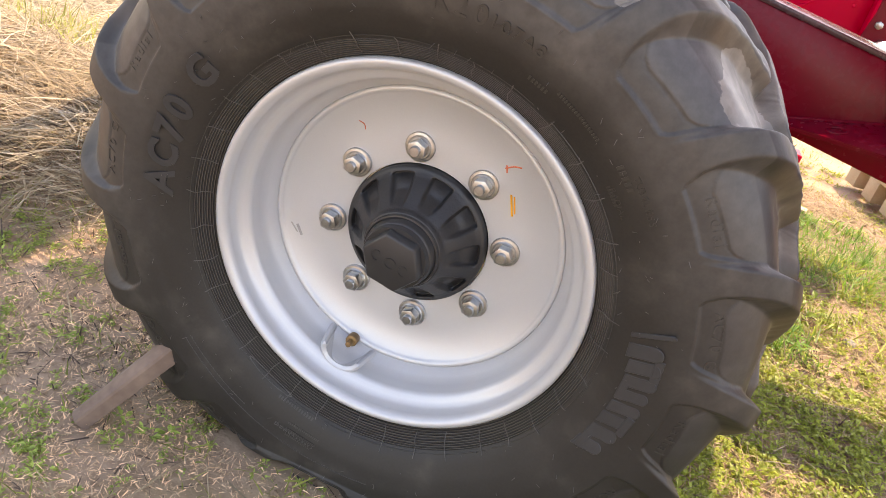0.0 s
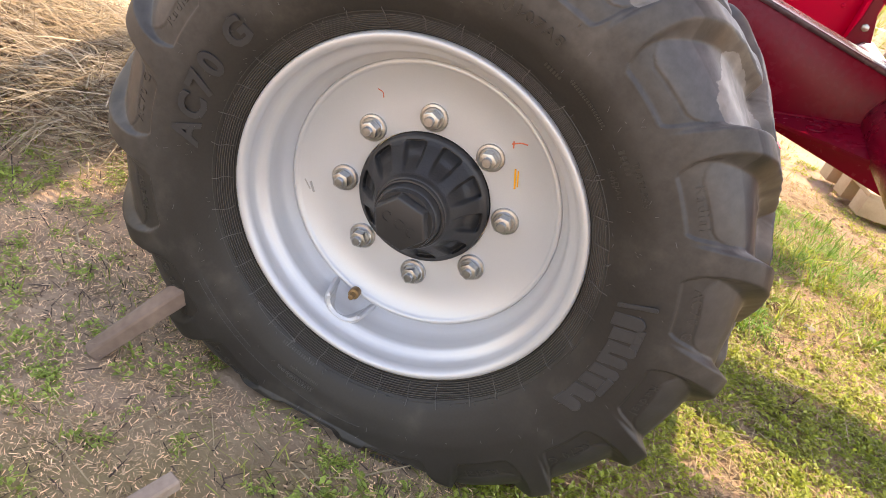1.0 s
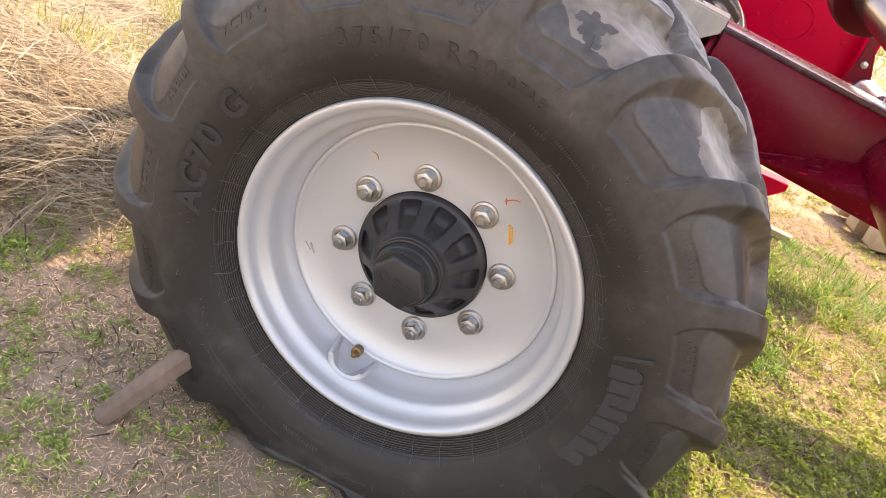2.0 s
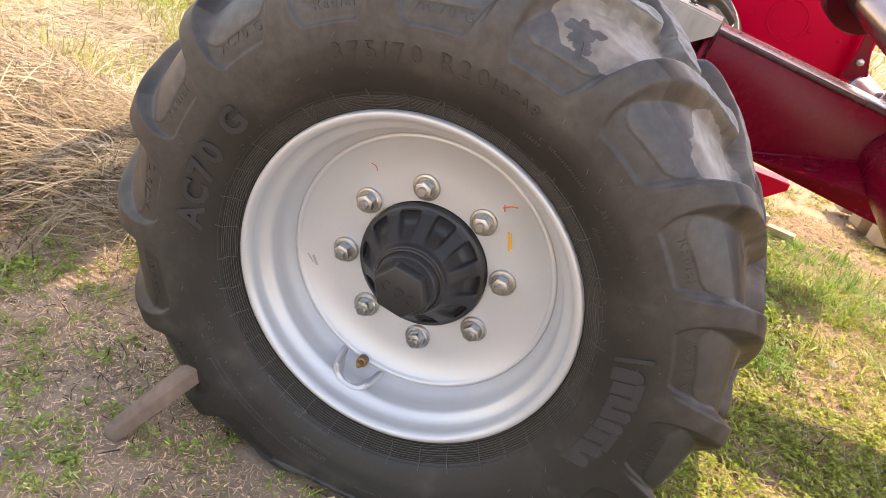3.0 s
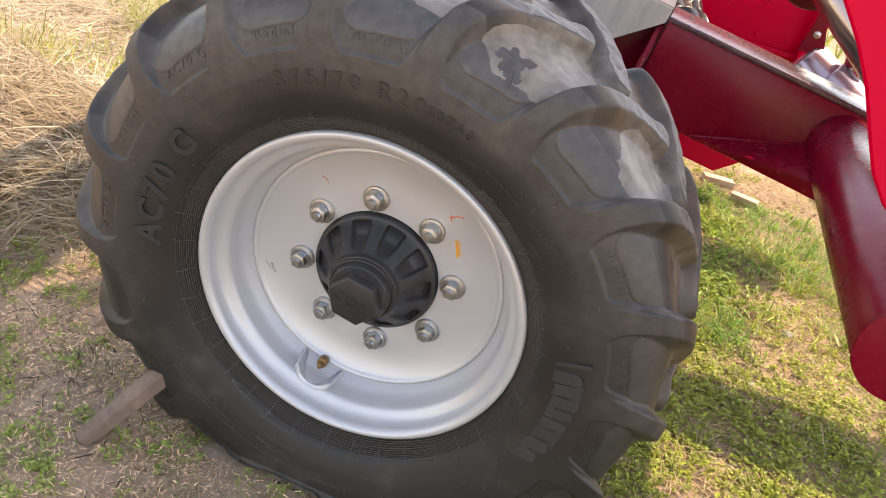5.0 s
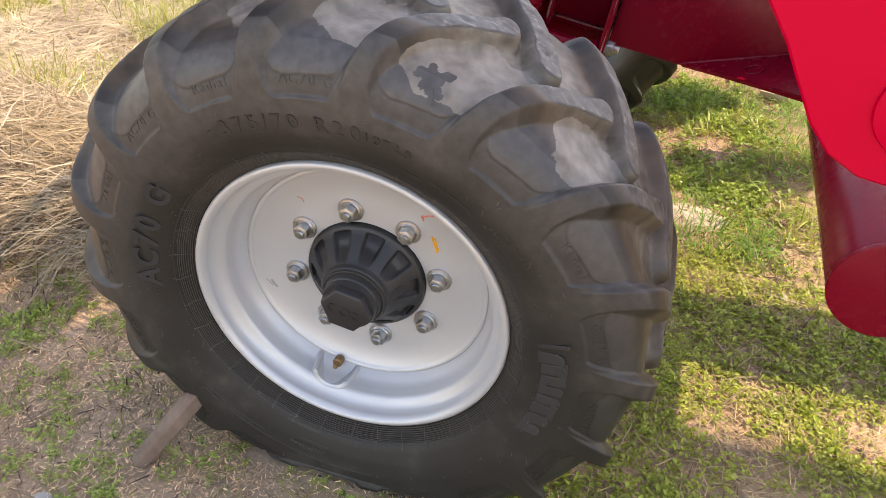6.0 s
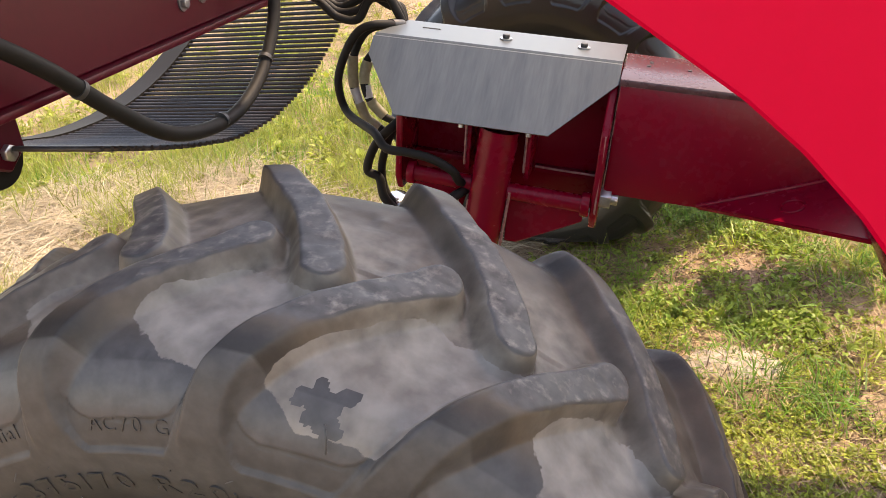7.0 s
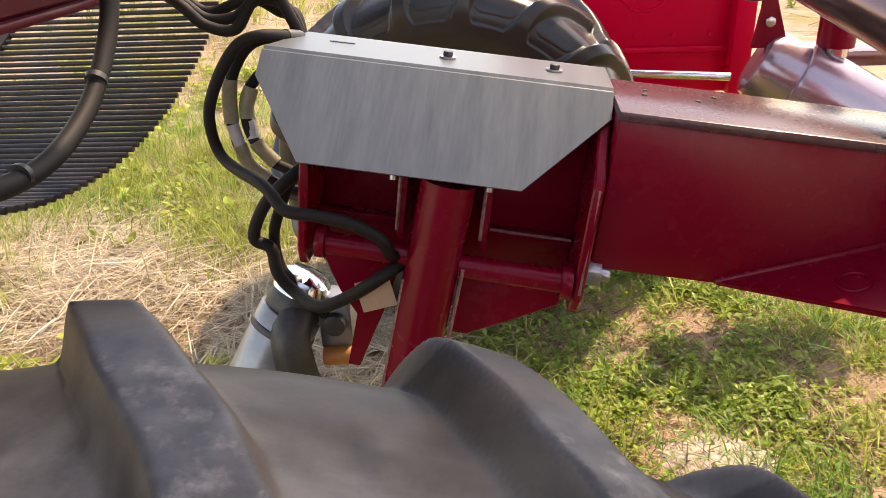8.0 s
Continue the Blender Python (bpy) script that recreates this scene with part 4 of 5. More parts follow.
scatter("dark_litter", 9000, (-1.5, 0.4, -0.95, 0.60), DARKLITTER, "dark rotted plant litter in front of the wheel", "plant litter", (0.008, 0.045), (0.0010, 0.0030), (40, 95), 35, lambda x, y, c: clear(x, y) and c < 0.5 + 1.3 * patch(x, y, 3.1, 14), 0.6, lift=0.010)
scatter("front_grass", 15000, (-1.5, 0.4, -0.95, 0.60), GRASS, "short green shoots among the litter", "grass", (0.010, 0.045), (0.0012, 0.0030), (15, 80), 36, lambda x, y, c: clear(x, y) and c < 0.35 + 1.3 * patch(x, y, 2.2, 24), 0.7, clump=7)
scatter("dry_litter", 100000, (0.2, 2.4, -0.5, 2.9), DRYLITTER, "brown dead plant litter on the soil", "plant litter", (0.012, 0.055), (0.0010, 0.0030), (50, 92), 13, lambda x, y, c: clear(x, y) and c < 0.70 + 0.8 * patch(x, y, 2.2, 4), 0.4, lift=0.014)
scatter("dry_stems", 3600, (-1.6, 2.1, -0.85, 2.7), STRAW, "single dry stems scattered on the soil", "straw", (0.04, 0.17), (0.0012, 0.0028), (72, 92), 23, lambda x, y, c: clear(x, y), 0.25, lift=0.02)
scatter("short_grass", 65000, (-1.6, 3.2, -0.85, 4.2), GRASS, "short sparse green grass", "grass", (0.012, 0.055), (0.0013, 0.0030), (8, 78), 14, lambda x, y, c: clear(x, y) and c < (0.55 + 1.2 * patch(x, y, 1.6, 7)) * (0.40 if x < 0.4 else 1.0 if y < 1.05 else 0.7), 0.6, clump=8)
scatter("green_tufts", 18000, (0.30, 1.9, 1.0, 2.4), GREENTUFT, "fresh green grass tufts behind the wheel", "grass", (0.025, 0.085), (0.002, 0.005), (10, 75), 24, lambda x, y, c: clear(x, y) and c < 0.30 + 1.5 * patch(x, y, 2.3, 12), 0.8, clump=20)
weeds("low_weeds", 3400, (-1.4, 0.40, -0.95, 0.7), 15, lambda x, y, c: clear(x, y) and bank(x, y) < 0.2 and c < 0.22 + 1.5 * patch(x, y, 4.6, 9), (0.007, 0.018), "broad-leaved green weeds in front of the wheel", WEED, 6)
weeds("small_weeds", 9000, (0.30, 2.6, -0.4, 3.4), 16, lambda x, y, c: clear(x, y) and math.hypot(x - 0.62, (y - 1.22) * 0.8) > 0.16 and c < 0.36 + 1.9 * patch(x, y, 2.9, 9), (0.006, 0.020), "small bright green weeds on the soil", WEEDBRIGHT, 6)
weeds("side_weeds", 15000, (0.28, 1.7, -0.35, 1.5), 18, lambda x, y, c: clear(x, y) and math.hypot(x - 0.62, (y - 1.22) * 0.8) > 0.16 and c < (0.80 if y < 0.6 else 0.60 if y < 1.05 else 0.38) + 1.8 * patch(x, y, 3.5, 29), (0.006, 0.020), "small yellow-green weeds beside the wheel", WEEDBRIGHT, 5)
weeds("tuft_weeds", 900, (0.40, 1.45, 1.30, 2.1), 91, lambda x, y, c: clear(x, y) and math.hypot(x - 0.62, (y - 1.22) * 0.8) > 0.17 and c < 0.10 + 1.9 * patch(x, y, 4.1, 92), (0.012, 0.034), "fresh green leafy plants behind the wheel", WEEDDARK, 5)
scatter("pale_tufts", 6500, (0.40, 1.7, 1.15, 2.2), WEEDBRIGHT, "bright young grass blades behind the wheel", "grass", (0.03, 0.10), (0.002, 0.0055), (10, 70), 94, lambda x, y, c: clear(x, y) and math.hypot(x - 0.62, (y - 1.22) * 0.8) > 0.17 and c < 0.22 + 1.7 * patch(x, y, 3.3, 95), 0.9, clump=13)
scatter("straw_mat", 38000, (-2.4, -0.05, 1.0, 2.8), PALESTRAW, "pale loose straw lying in swathes behind the wheel", "straw", (0.07, 0.26), (0.0018, 0.0042), (70, 96), 61, lambda x, y, c: c < (0.30 if y > 2.3 else 0.62) + 1.7 * patch(x, y, 1.6, 57), 0.35, lift=0.05)
scatter("meadow_grass", 15000, (-2.6, 0.3, 2.2, 4.6), GREENTUFT, "fresh green grass of the meadow", "grass", (0.05, 0.17), (0.0022, 0.005), (5, 60), 62, lambda x, y, c: c < 0.4 + 1.4 * patch(x, y, 1.0, 63), 0.7, clump=14)
weeds("moss_weeds", 9000, (-1.4, 0.40, -0.95, 0.7), 20, lambda x, y, c: clear(x, y) and bank(x, y) < 0.3 and c < 0.45 + 1.3 * patch(x, y, 3.4, 49), (0.004, 0.012), "tiny green seedlings among the litter", WEED, 9)
weeds("shade_weeds", 2600, (0.02, 0.95, 1.30, 2.4), 19, lambda x, y, c: clear(x, y) and c < 0.62 + 1.1 * patch(x, y, 3.0, 39), (0.010, 0.030), "green broad-leaved weeds behind the wheel", WEEDDARK, 6)
scatter("damp_litter", 46000, (-2.3, 0.95, 0.65, 3.0), DARKLITTER, "dark litter between the straw", "plant litter", (0.012, 0.07), (0.0012, 0.0034), (40, 95), 37, lambda x, y, c: clear(x, y) and c < 0.5 + 1.3 * patch(x, y, 2.4, 44), 0.6, lift=0.012)
weeds("bank_weeds", 4200, (-4.0, 0.2, 0.6, 6.5), 17, lambda x, y, c: bank(x, y) < 0.6 and c < 0.35 + 1.2 * patch(x, y, 0.9, 19), (0.03, 0.07), "green weeds between the straw", WEEDBRIGHT, 12)


def crumbs(count, seed):
    rng = np.random.default_rng(seed)
    V, F = [], []
    o = np.array([(1, 0, 0), (-1, 0, 0), (0, 1, 0), (0, -1, 0), (0, 0, 1), (0, 0, -1)], float)
    tri = ((0, 2, 4), (2, 1, 4), (1, 3, 4), (3, 0, 4), (2, 0, 5), (1, 2, 5), (3, 1, 5), (0, 3, 5))
    for _ in range(count):
        x, y = rng.uniform(-1.4, 2.2), rng.uniform(-0.85, 2.6)
        if not clear(x, y) or rng.random() > 0.5 + patch(x, y, 2.5, 17):
            continue
        r = 0.002 + 0.008 * rng.random() ** 3
        i = len(V)
        q = o * rng.uniform(0.6, 1.3, (6, 3)) * r + rng.normal(0, 0.15 * r, (6, 3)) + (x, y, ground_z(x, y) + r * 0.3)
        V += [tuple(p) for p in q]
        F += [(i + a, i + b, i + c) for a, b, c in tri]
    me = bpy.data.meshes.new("crumbs")
    me.from_pydata(V, [], F)
    me.materials.append(SOIL)
    return tagged(new("soil_crumbs", me), "small crumbs of dry soil", "soil", kind="stuff")


scatter("far_grass", 24000, (-16.0, 7.0, 7.5, 34.0), GRASS, "tall yellow grass of the field beyond", "grass", (0.15, 0.45), (0.008, 0.022), (4, 45), 41, None, 0.5, clump=12)
scatter("far_straw", 16000, (-14.0, 6.0, 6.0, 24.0), STRAW, "pale straw of the field beyond", "straw", (0.2, 0.5), (0.006, 0.012), (55, 88), 42, None, 0.3, lift=0.08)
crumbs(34000, 31)


def bare_patch(x, y, r):
    """A low crusted mound of pale dry soil with a ragged rim."""
    bm = bmesh.new()
    rings = [[bm.verts.new((x, y, ground_z(x, y) + 0.010))]]
    for k in range(1, 9):
        row = []
        for i in range(48):
            g = math.tau * i / 48
            q = k / 8 * r * (1 + 0.30 * noise.noise((math.cos(g) * 1.6, math.sin(g) * 1.6, 4)) + 0.16 * noise.noise((math.cos(g) * 6, math.sin(g) * 6, 9)))
            px, py = x + q * math.cos(g) * 1.25, y + q * math.sin(g)
            row.append(bm.verts.new((px, py, ground_z(px, py) + 0.012 * (1 - (k / 8) ** 3) - 0.004 * (k == 8) + 0.004 * noise.noise((px * 40, py * 40, 2)))))
        rings.append(row)
    for i in range(48):
        bm.faces.new((rings[0][0], rings[1][i], rings[1][(i + 1) % 48]))
        for a, b in zip(rings[1:], rings[2:]):
            bm.faces.new((a[i], b[i], b[(i + 1) % 48], a[(i + 1) % 48]))
    return tagged(part("bare_soil", bm, PALESOIL, smooth=60), "patch of pale crusted dry soil behind the wheel", "soil", kind="stuff")


bare_patch(0.63, 1.22, 0.105)


def stone(x, y, r, seed):
    bm = bmesh.new()
    bmesh.ops.create_icosphere(bm, subdivisions=2, radius=r)
    for v in bm.verts:
        v.co *= 1 + 0.35 * noise.noise(v.co / r * 0.9 + Vector((seed, 0, 0)))
        v.co.z *= 0.6
    ob = part("stone", bm, STONE, smooth=60)
    ob.location = (x, y, ground_z(x, y) + r * 0.25)
    return tagged(ob, "small grey field stone lying on the soil", "stone", group="stones")


for i, (x, y, r) in enumerate(((-0.53, -0.33, 0.022), (-0.56, -0.36, 0.012), (0.9, 0.86, 0.016), (-0.47, 0.12, 0.010), (1.05, 1.25, 0.02), (0.86, 1.36, 0.015))):
    stone(x, y, r, i)

# wooden stick leaning at the wheel
bm = prism([(-0.021, -0.016), (0.015, -0.018), (0.020, 0.012), (0.004, 0.020), (-0.018, 0.014)], 0.215, "x", 0, bevel=0.003)
for v in bm.verts:
    if v.co.x < 0.1:
        v.co.y *= 0.82
        v.co.z *= 0.82
stick = part("wooden_stake", bm, DARKWOOD)
stick.matrix_world = Matrix.Translation((-0.410, -0.195, -0.004)) @ Vector((0.085, 0.09, 0.12)).to_track_quat("X", "Z").to_matrix().to_4x4()
piece = part("wood_piece", prism([(-0.014, -0.010), (0.014, -0.011), (0.013, 0.010), (-0.012, 0.011)], 0.11, "x", 0, bevel=0.003), WOOD)
piece.matrix_world = pose(-0.17, -0.455, ground_z(-0.16, -0.42) + 0.010, 0, -10, 68)
tagged(piece, "short grey weathered wood piece lying on the soil", "wood")
tagged(stick, "weathered square wooden stake wedged behind the tyre", "stake")

# ---- axle beam, yoke and cover ----
U, V3, W3, FR = Vector((0.990, -0.034, -0.138)), Vector((0.034, 0.999, 0.0)), Vector((0.138, -0.005, 0.990)), Vector((0.336, 0.989, 0.853))
M = Matrix(((U.x, V3.x, W3.x, FR.x), (U.y, V3.y, W3.y, FR.y), (U.z, V3.z, W3.z, FR.z), (0, 0, 0, 1)))

axle = thing("axle_beam", "dark red painted welded box beam with stub tube", "axle", M)
part("beam", box(0.004, 1.60, -0.080, 0.11, -0.252, -0.022, 0.006), REDDARK, axle)
part("top_plate", box(0.002, 1.62, -0.084, 0.118, -0.024, -0.010, 0.003), REDTOP, axle, "glossy greyish dark red top plate")
inv = M.inverted()
# triangular gusset plate between the beam's foot and the stub tube
g1, g2, g3 = Vector((0.19, -0.079, -0.250)), Vector((0.50, -0.079, -0.118)), Vector((0.452, -0.305, -0.164))
gn = (g3 - g1).cross(g2 - g1).normalized() * 0.005
bm = bmesh.new()
upper, lower = [bm.verts.new(p + gn) for p in (g1, g2, g3)], [bm.verts.new(p - gn) for p in (g1, g2, g3)]
bm.faces.new(upper)
bm.faces.new(lower[::-1])
for k in range(3):
    bm.faces.new((upper[k], lower[k], lower[(k + 1) % 3], upper[(k + 1) % 3]))
bmesh.ops.recalc_face_normals(bm, faces=bm.faces)
bmesh.ops.bevel(bm, geom=bm.edges[:], offset=0.002, segments=2, affect="EDGES")
part("gusset", bm, REDDARK, axle, "dark red triangular gusset plate")
part("weld_seam", pipe([g1 + Vector((0, -0.003, 0)) + gn, g1.lerp(g2, 0.5) + Vector((0, -0.004, 0)) + gn, g2 + Vector((0, -0.003, 0)) + gn], 0.0042, 8, 6), REDDARK, axle)
gh = g1 * 0.44 + g2 * 0.24 + g3 * 0.32
gu = (g2 - g1).normalized()
gv = gn.normalized().cross(gu)
part("gusset_hole_rim", pipe([gh + gn * 1.1 + (gu * math.cos(q) + gv * math.sin(q)) * 0.021 for q in [math.tau * k / 24 for k in range(25)]], 0.0028, 8, 2), REDDARK, axle)
t0, t1 = inv @ Vector((0.8213, 0.935, 0.6770)), inv @ Vector((0.786, -0.035, 0.6435))
stub = part("stub_tube", cyl(t0, t1, 0.078, 64, bevel=0.004), REDDARK, axle, "dark red horizontal stub tube")
dv = (t1 - t0).normalized()
part("end_cap", cyl(t1 + dv * 0.001, t1 + dv * 0.012, 0.0800, 64, bevel=0.004), REDDARK, axle, "dark red end cap of the stub tube")
part("weld_ring", pipe([t0 + dv * 0.02 + 0.083 * (math.cos(a) * Vector((1, 0, 0)) + math.sin(a) * Vector((0, 0, 1))) for a in [math.tau * k / 24 for k in range(25)]], 0.006, 8, 2), REDDARK, axle)
for x, y in ((0.05, 0.03), (0.055, 0.06), (0.13, 0.03), (0.16, 0.065)):
    part("hole_plug", cyl((x, y, -0.011), (x, y, -0.0085), 0.004, 12), STEELDARK, axle)

yoke = thing("axle_yoke", "dark red welded yoke with upright king tube", "yoke", M)
part("side_plate", prism([(-0.105, -0.118), (-0.012, -0.022), (0.09, -0.022), (0.09, -0.27), (0.0, -0.335), (-0.075, -0.335), (-0.10, -0.30)], -0.016, "x", 0.0, 0.003), REDDARK, yoke)
part("side_plate", prism([(-0.09, -0.12), (0.0, -0.03), (0.09, -0.03), (0.09, -0.25), (0.0, -0.315), (-0.07, -0.315), (-0.09, -0.28)], -0.014, "x", -0.425, 0.003), REDDARK, yoke)
part("back_plate", box(-0.425, -0.016, 0.03, 0.045, -0.34, -0.02, 0.002), REDDARK, yoke)
part("panel_frame", box(-0.150, -0.018, 0.006, 0.030, -0.262, -0.250, 0.002), REDDARK, yoke)
part("panel_frame", box(-0.425, -0.28, 0.006, 0.030, -0.262, -0.250, 0.002), REDDARK, yoke)
part("king_tube", cyl((-0.219, -0.079, -0.142), (-0.250, -0.105, -0.52), 0.041, 48), REDDARK, yoke, "dark red upright king tube")
for pts in ([(-0.183, -0.104, -0.27), (-0.191, -0.111, -0.38), (-0.203, -0.121, -0.53)], [(-0.270, -0.104, -0.30), (-0.279, -0.111, -0.40), (-0.290, -0.121, -0.53)]):
    part("weld_seam", pipe(pts, 0.0030, 6, 4), WELD, yoke, "bare metal weld seam")
part("weld_seam", pipe([(-0.006, -0.103, -0.12), (-0.006, -0.100, -0.20), (-0.006, -0.099, -0.29)], 0.0028, 6, 4), WELD, yoke)
part("weld_seam", pipe([(-0.150, 0.004, -0.248), (-0.09, 0.004, -0.249), (-0.02, 0.004, -0.249)], 0.0028, 6, 4), WELD, yoke)
for x in (-0.285, -0.158):
    rib = part("rib", box(x - 0.005, x + 0.005, -0.07, 0.03, -0.25, -0.092, 0.002), REDDARK, yoke)
    part("weld_seam", pipe([(x - 0.006, -0.071, -0.10), (x - 0.006, -0.0715, -0.16), (x - 0.006, -0.071, -0.235)], 0.003, 6, 3), WELD, rib)
part("pin_tube", cyl((-0.19, -0.085, -0.275), (-0.03, -0.085, -0.278), 0.0185, 32), REDDARK, yoke)
part("pin_tube", cyl((-0.41, -0.075, -0.270), (-0.26, -0.080, -0.272), 0.0175, 32), REDDARK, yoke)
part("collar", cyl((-0.036, -0.085, -0.278), (-0.018, -0.085, -0.278), 0.026, 32, bevel=0.002), REDDARK, yoke)
part("collar", cyl((-0.412, -0.075, -0.270), (-0.396, -0.075, -0.270), 0.025, 32, bevel=0.002), REDDARK, yoke)
part("lower_plate", prism([(-0.19, -0.285), (-0.030, -0.292), (-0.030, -0.325), (-0.165, -0.40), (-0.19, -0.40)], 0.010, "y", -0.075, 0.002), REDDARK, yoke)
part("lower_plate", prism([(-0.41, -0.285), (-0.28, -0.29), (-0.30, -0.38), (-0.335, -0.50), (-0.355, -0.50), (-0.345, -0.40), (-0.375, -0.36)], 0.010, "y", -0.06, 0.002), REDDARK, yoke)
pin = part("pin_bolt", hexnut((0.0, -0.075, -0.262), (0.022, -0.075, -0.262), 0.022), ZINC, yoke, "zinc plated pin bolt")
part("bolt_end", cyl((0.02, -0.075, -0.262), (0.036, -0.075, -0.262), 0.012, 20, bevel=0.002), ZINC, pin)
# wheel spindle
part("wheel_spindle", cyl(inv @ Vector((0.0, 0.05, 0.435)), inv @ Vector((0.008, 0.26, 0.435)), 0.045, 32), STEELDARK, yoke, "dark steel wheel spindle")

cover = thing("cover_plate", "bent grey galvanised sheet cover bolted over the yoke", "cover", M)
S45, C45 = 0.70, 0.714


def face_pt(u, d, out=0.0):
    return Vector((u, -C45 * d - S45 * out, -S45 * d + C45 * out))


bm = bmesh.new()
flap = [Vector((0.0, 0.145, 0)), Vector((-0.488, 0.145, 0)), Vector((-0.520, 0.0, 0)), Vector((0.0, 0.0, 0))]
front = [Vector((0, 0, 0)), Vector((-0.520, 0, 0)), face_pt(-0.520, 0.050), face_pt(-0.432, 0.180), face_pt(-0.116, 0.180), face_pt(0.0, 0.050)]
vs = {}
for p in flap + front:
    key = tuple(round(c, 4) for c in p)
    if key not in vs:
        vs[key] = bm.verts.new(p)
bm.faces.new([vs[tuple(round(c, 4) for c in p)] for p in flap])
bm.faces.new([vs[tuple(round(c, 4) for c in p)] for p in front])
bmesh.ops.recalc_face_normals(bm, faces=bm.faces)
fold = [e for e in bm.edges if len(e.link_faces) == 2]
bmesh.ops.bevel(bm, geom=fold, offset=0.006, segments=4, affect="EDGES")
bmesh.ops.solidify(bm, geom=bm.faces[:], thickness=0.003)
part("sheet", bm, GALV, cover, smooth=40)
for u in (-0.25, -0.085):
    b = part("bolt", hexnut((u, 0.072, 0.003), (u, 0.072, 0.011), 0.0085), STEELDARK, cover, "dark hexagon bolt")
    part("bolt_washer", cyl((u, 0.072, 0.0005), (u, 0.072, 0.003), 0.013, 20), ZINC, b)
part("slot", box(-0.44, -0.40, 0.09, 0.094, -0.001, 0.0012, 0), STEELDARK, cover)
for u in (-0.300, -0.160):
    part("fixing_bolt", cyl((u, -0.085, -0.15), (u, -0.075, -0.10), 0.006, 12), ZINC, cover)

# ---- red guard beside the wheel ----
guard = thing("side_guard", "bright red painted sheet guard with rounded lower end", "guard")
outline = [(0.33, 1.175), (0.36, 1.152), (0.40, 1.122), (0.44, 1.092), (0.48, 1.055), (0.52, 1.010), (0.555, 0.962), (0.582, 0.915), (0.61, 0.868), (0.642, 0.832), (0.685, 0.808), (0.735, 0.800), (0.79, 0.812), (0.835, 0.845), (0.86, 0.90), (0.90, 1.05), (0.95, 1.30), (0.95, 1.75), (0.33, 1.75)]
part("panel", prism(outline, 0.010, "y", -0.055, 0.003), REDBRIGHT, guard)
part("boss", cyl((0.735, -0.055, 0.905), (0.735, -0.061, 0.905), 0.062, 64, bevel=0.003), REDBRIGHT, guard)

# ---- far machine body ----
body = thing("machine_body", "bright red sheet metal machine body with rivets", "machine")
part("side_panel", box(0.25, 0.955, 2.50, 2.53, 0.47, 1.40, 0.006), REDBRIGHT, body)
part("corner_post", box(0.92, 0.985, 2.44, 2.54, 0.47, 1.40, 0.008), REDBRIGHT, body)
part("lower_sill", box(0.30, 0.93, 2.485, 2.50, 0.605, 0.625, 0.004), REDBRIGHT, body)
part("embossed_ring", lathe([(2.500, 0.085), (2.495, 0.083), (2.495, 0.078), (2.500, 0.076)], 64, closed=True), REDBRIGHT, body).location = (0.64, 0, 0.82)
part("under_tray", box(0.30, 0.80, 2.30, 2.50, 0.40, 0.47, 0.004), REDBRIGHT, body)
part("skid_plate", prism([(0.55, 0.13), (0.78, 0.10), (0.90, 0.20), (0.90, 0.23), (0.72, 0.235), (0.55, 0.24)], 0.10, "y", 2.28, 0.004), REDBRIGHT, body)
part("skid_leg", box(0.58, 0.64, 2.30, 2.36, 0.22, 0.42, 0.004), REDBRIGHT, body)
for x in (0.50, 0.62, 0.74, 0.86):
    for z in (0.66, 0.80, 0.94):
        part("rivet", cyl((x, 2.50, z), (x, 2.494, z), 0.009, 16, bevel=0.003), REDBRIGHT, body)
part("rail", cyl((0.52, 2.02, 0.645), (0.80, 2.02, 0.629), 0.011, 20), CHROME, body, "bright steel rail")
# unseen box added overhead to shade wheel and near ground, with its post
part("hopper", box(0.57, 2.70, 0.62, 1.97, 3.2, 3.8, 0.02), REDDARK, body)
part("mast", box(2.50, 2.62, 1.20, 1.32, -0.05, 3.21, 0.01), REDDARK, body)

ram = thing("steering_ram", "thick glossy metallic tube strut with wider sleeve", "strut")
r0, r1 = Vector((0.842, 1.97, 0.684)), Vector((1.23, 1.88, 0.475))
part("tube", cyl(r0, r1, 0.095, 56, bevel=0.03), RAMPAINT, ram)
part("sleeve", cyl(r0.lerp(r1, 0.24), r1, 0.109, 56, bevel=0.008), RAMPAINT, ram, "glossy pinkish silver sleeve")
part("bracket", prism([(0.817, 0.722), (0.910, 0.722), (0.868, 0.845), (0.868, 0.95), (0.831, 0.95), (0.832, 0.823)], 0.012, "y", 1.925, 0.002), REDDARK, ram)
part("bracket_bolt", hexnut((0.855, 1.925, 0.789), (0.855, 1.915, 0.789), 0.014), ZINC, ram)
part("post", cyl((1.028, 1.93, 0.722), (1.028, 1.93, 0.92), 0.046, 40), REDDARK, ram)
part("post_foot", cyl((1.028, 1.93, 0.698), (1.028, 1.93, 0.722), 0.033, 32), CHROME, ram)
part("shelf", box(0.95, 1.24, 1.99, 2.13, 0.655, 0.697, 0.006), REDGLOSS, ram)

strut = thing("upper_strut", "dark metallic red tube with black end flange", "strut")
q0, q1 = Vector((0.715, 1.74, 1.012)), Vector((0.930, 0.0, 0.765))
part("tube", cyl(q0, q1, 0.063, 56), REDGLOSS, strut)
part("flange", cyl(q0.lerp(q1, 0.01), q0.lerp(q1, 0.075), 0.118, 56, bevel=0.014), REDFRAME, strut, "dark red end flange")

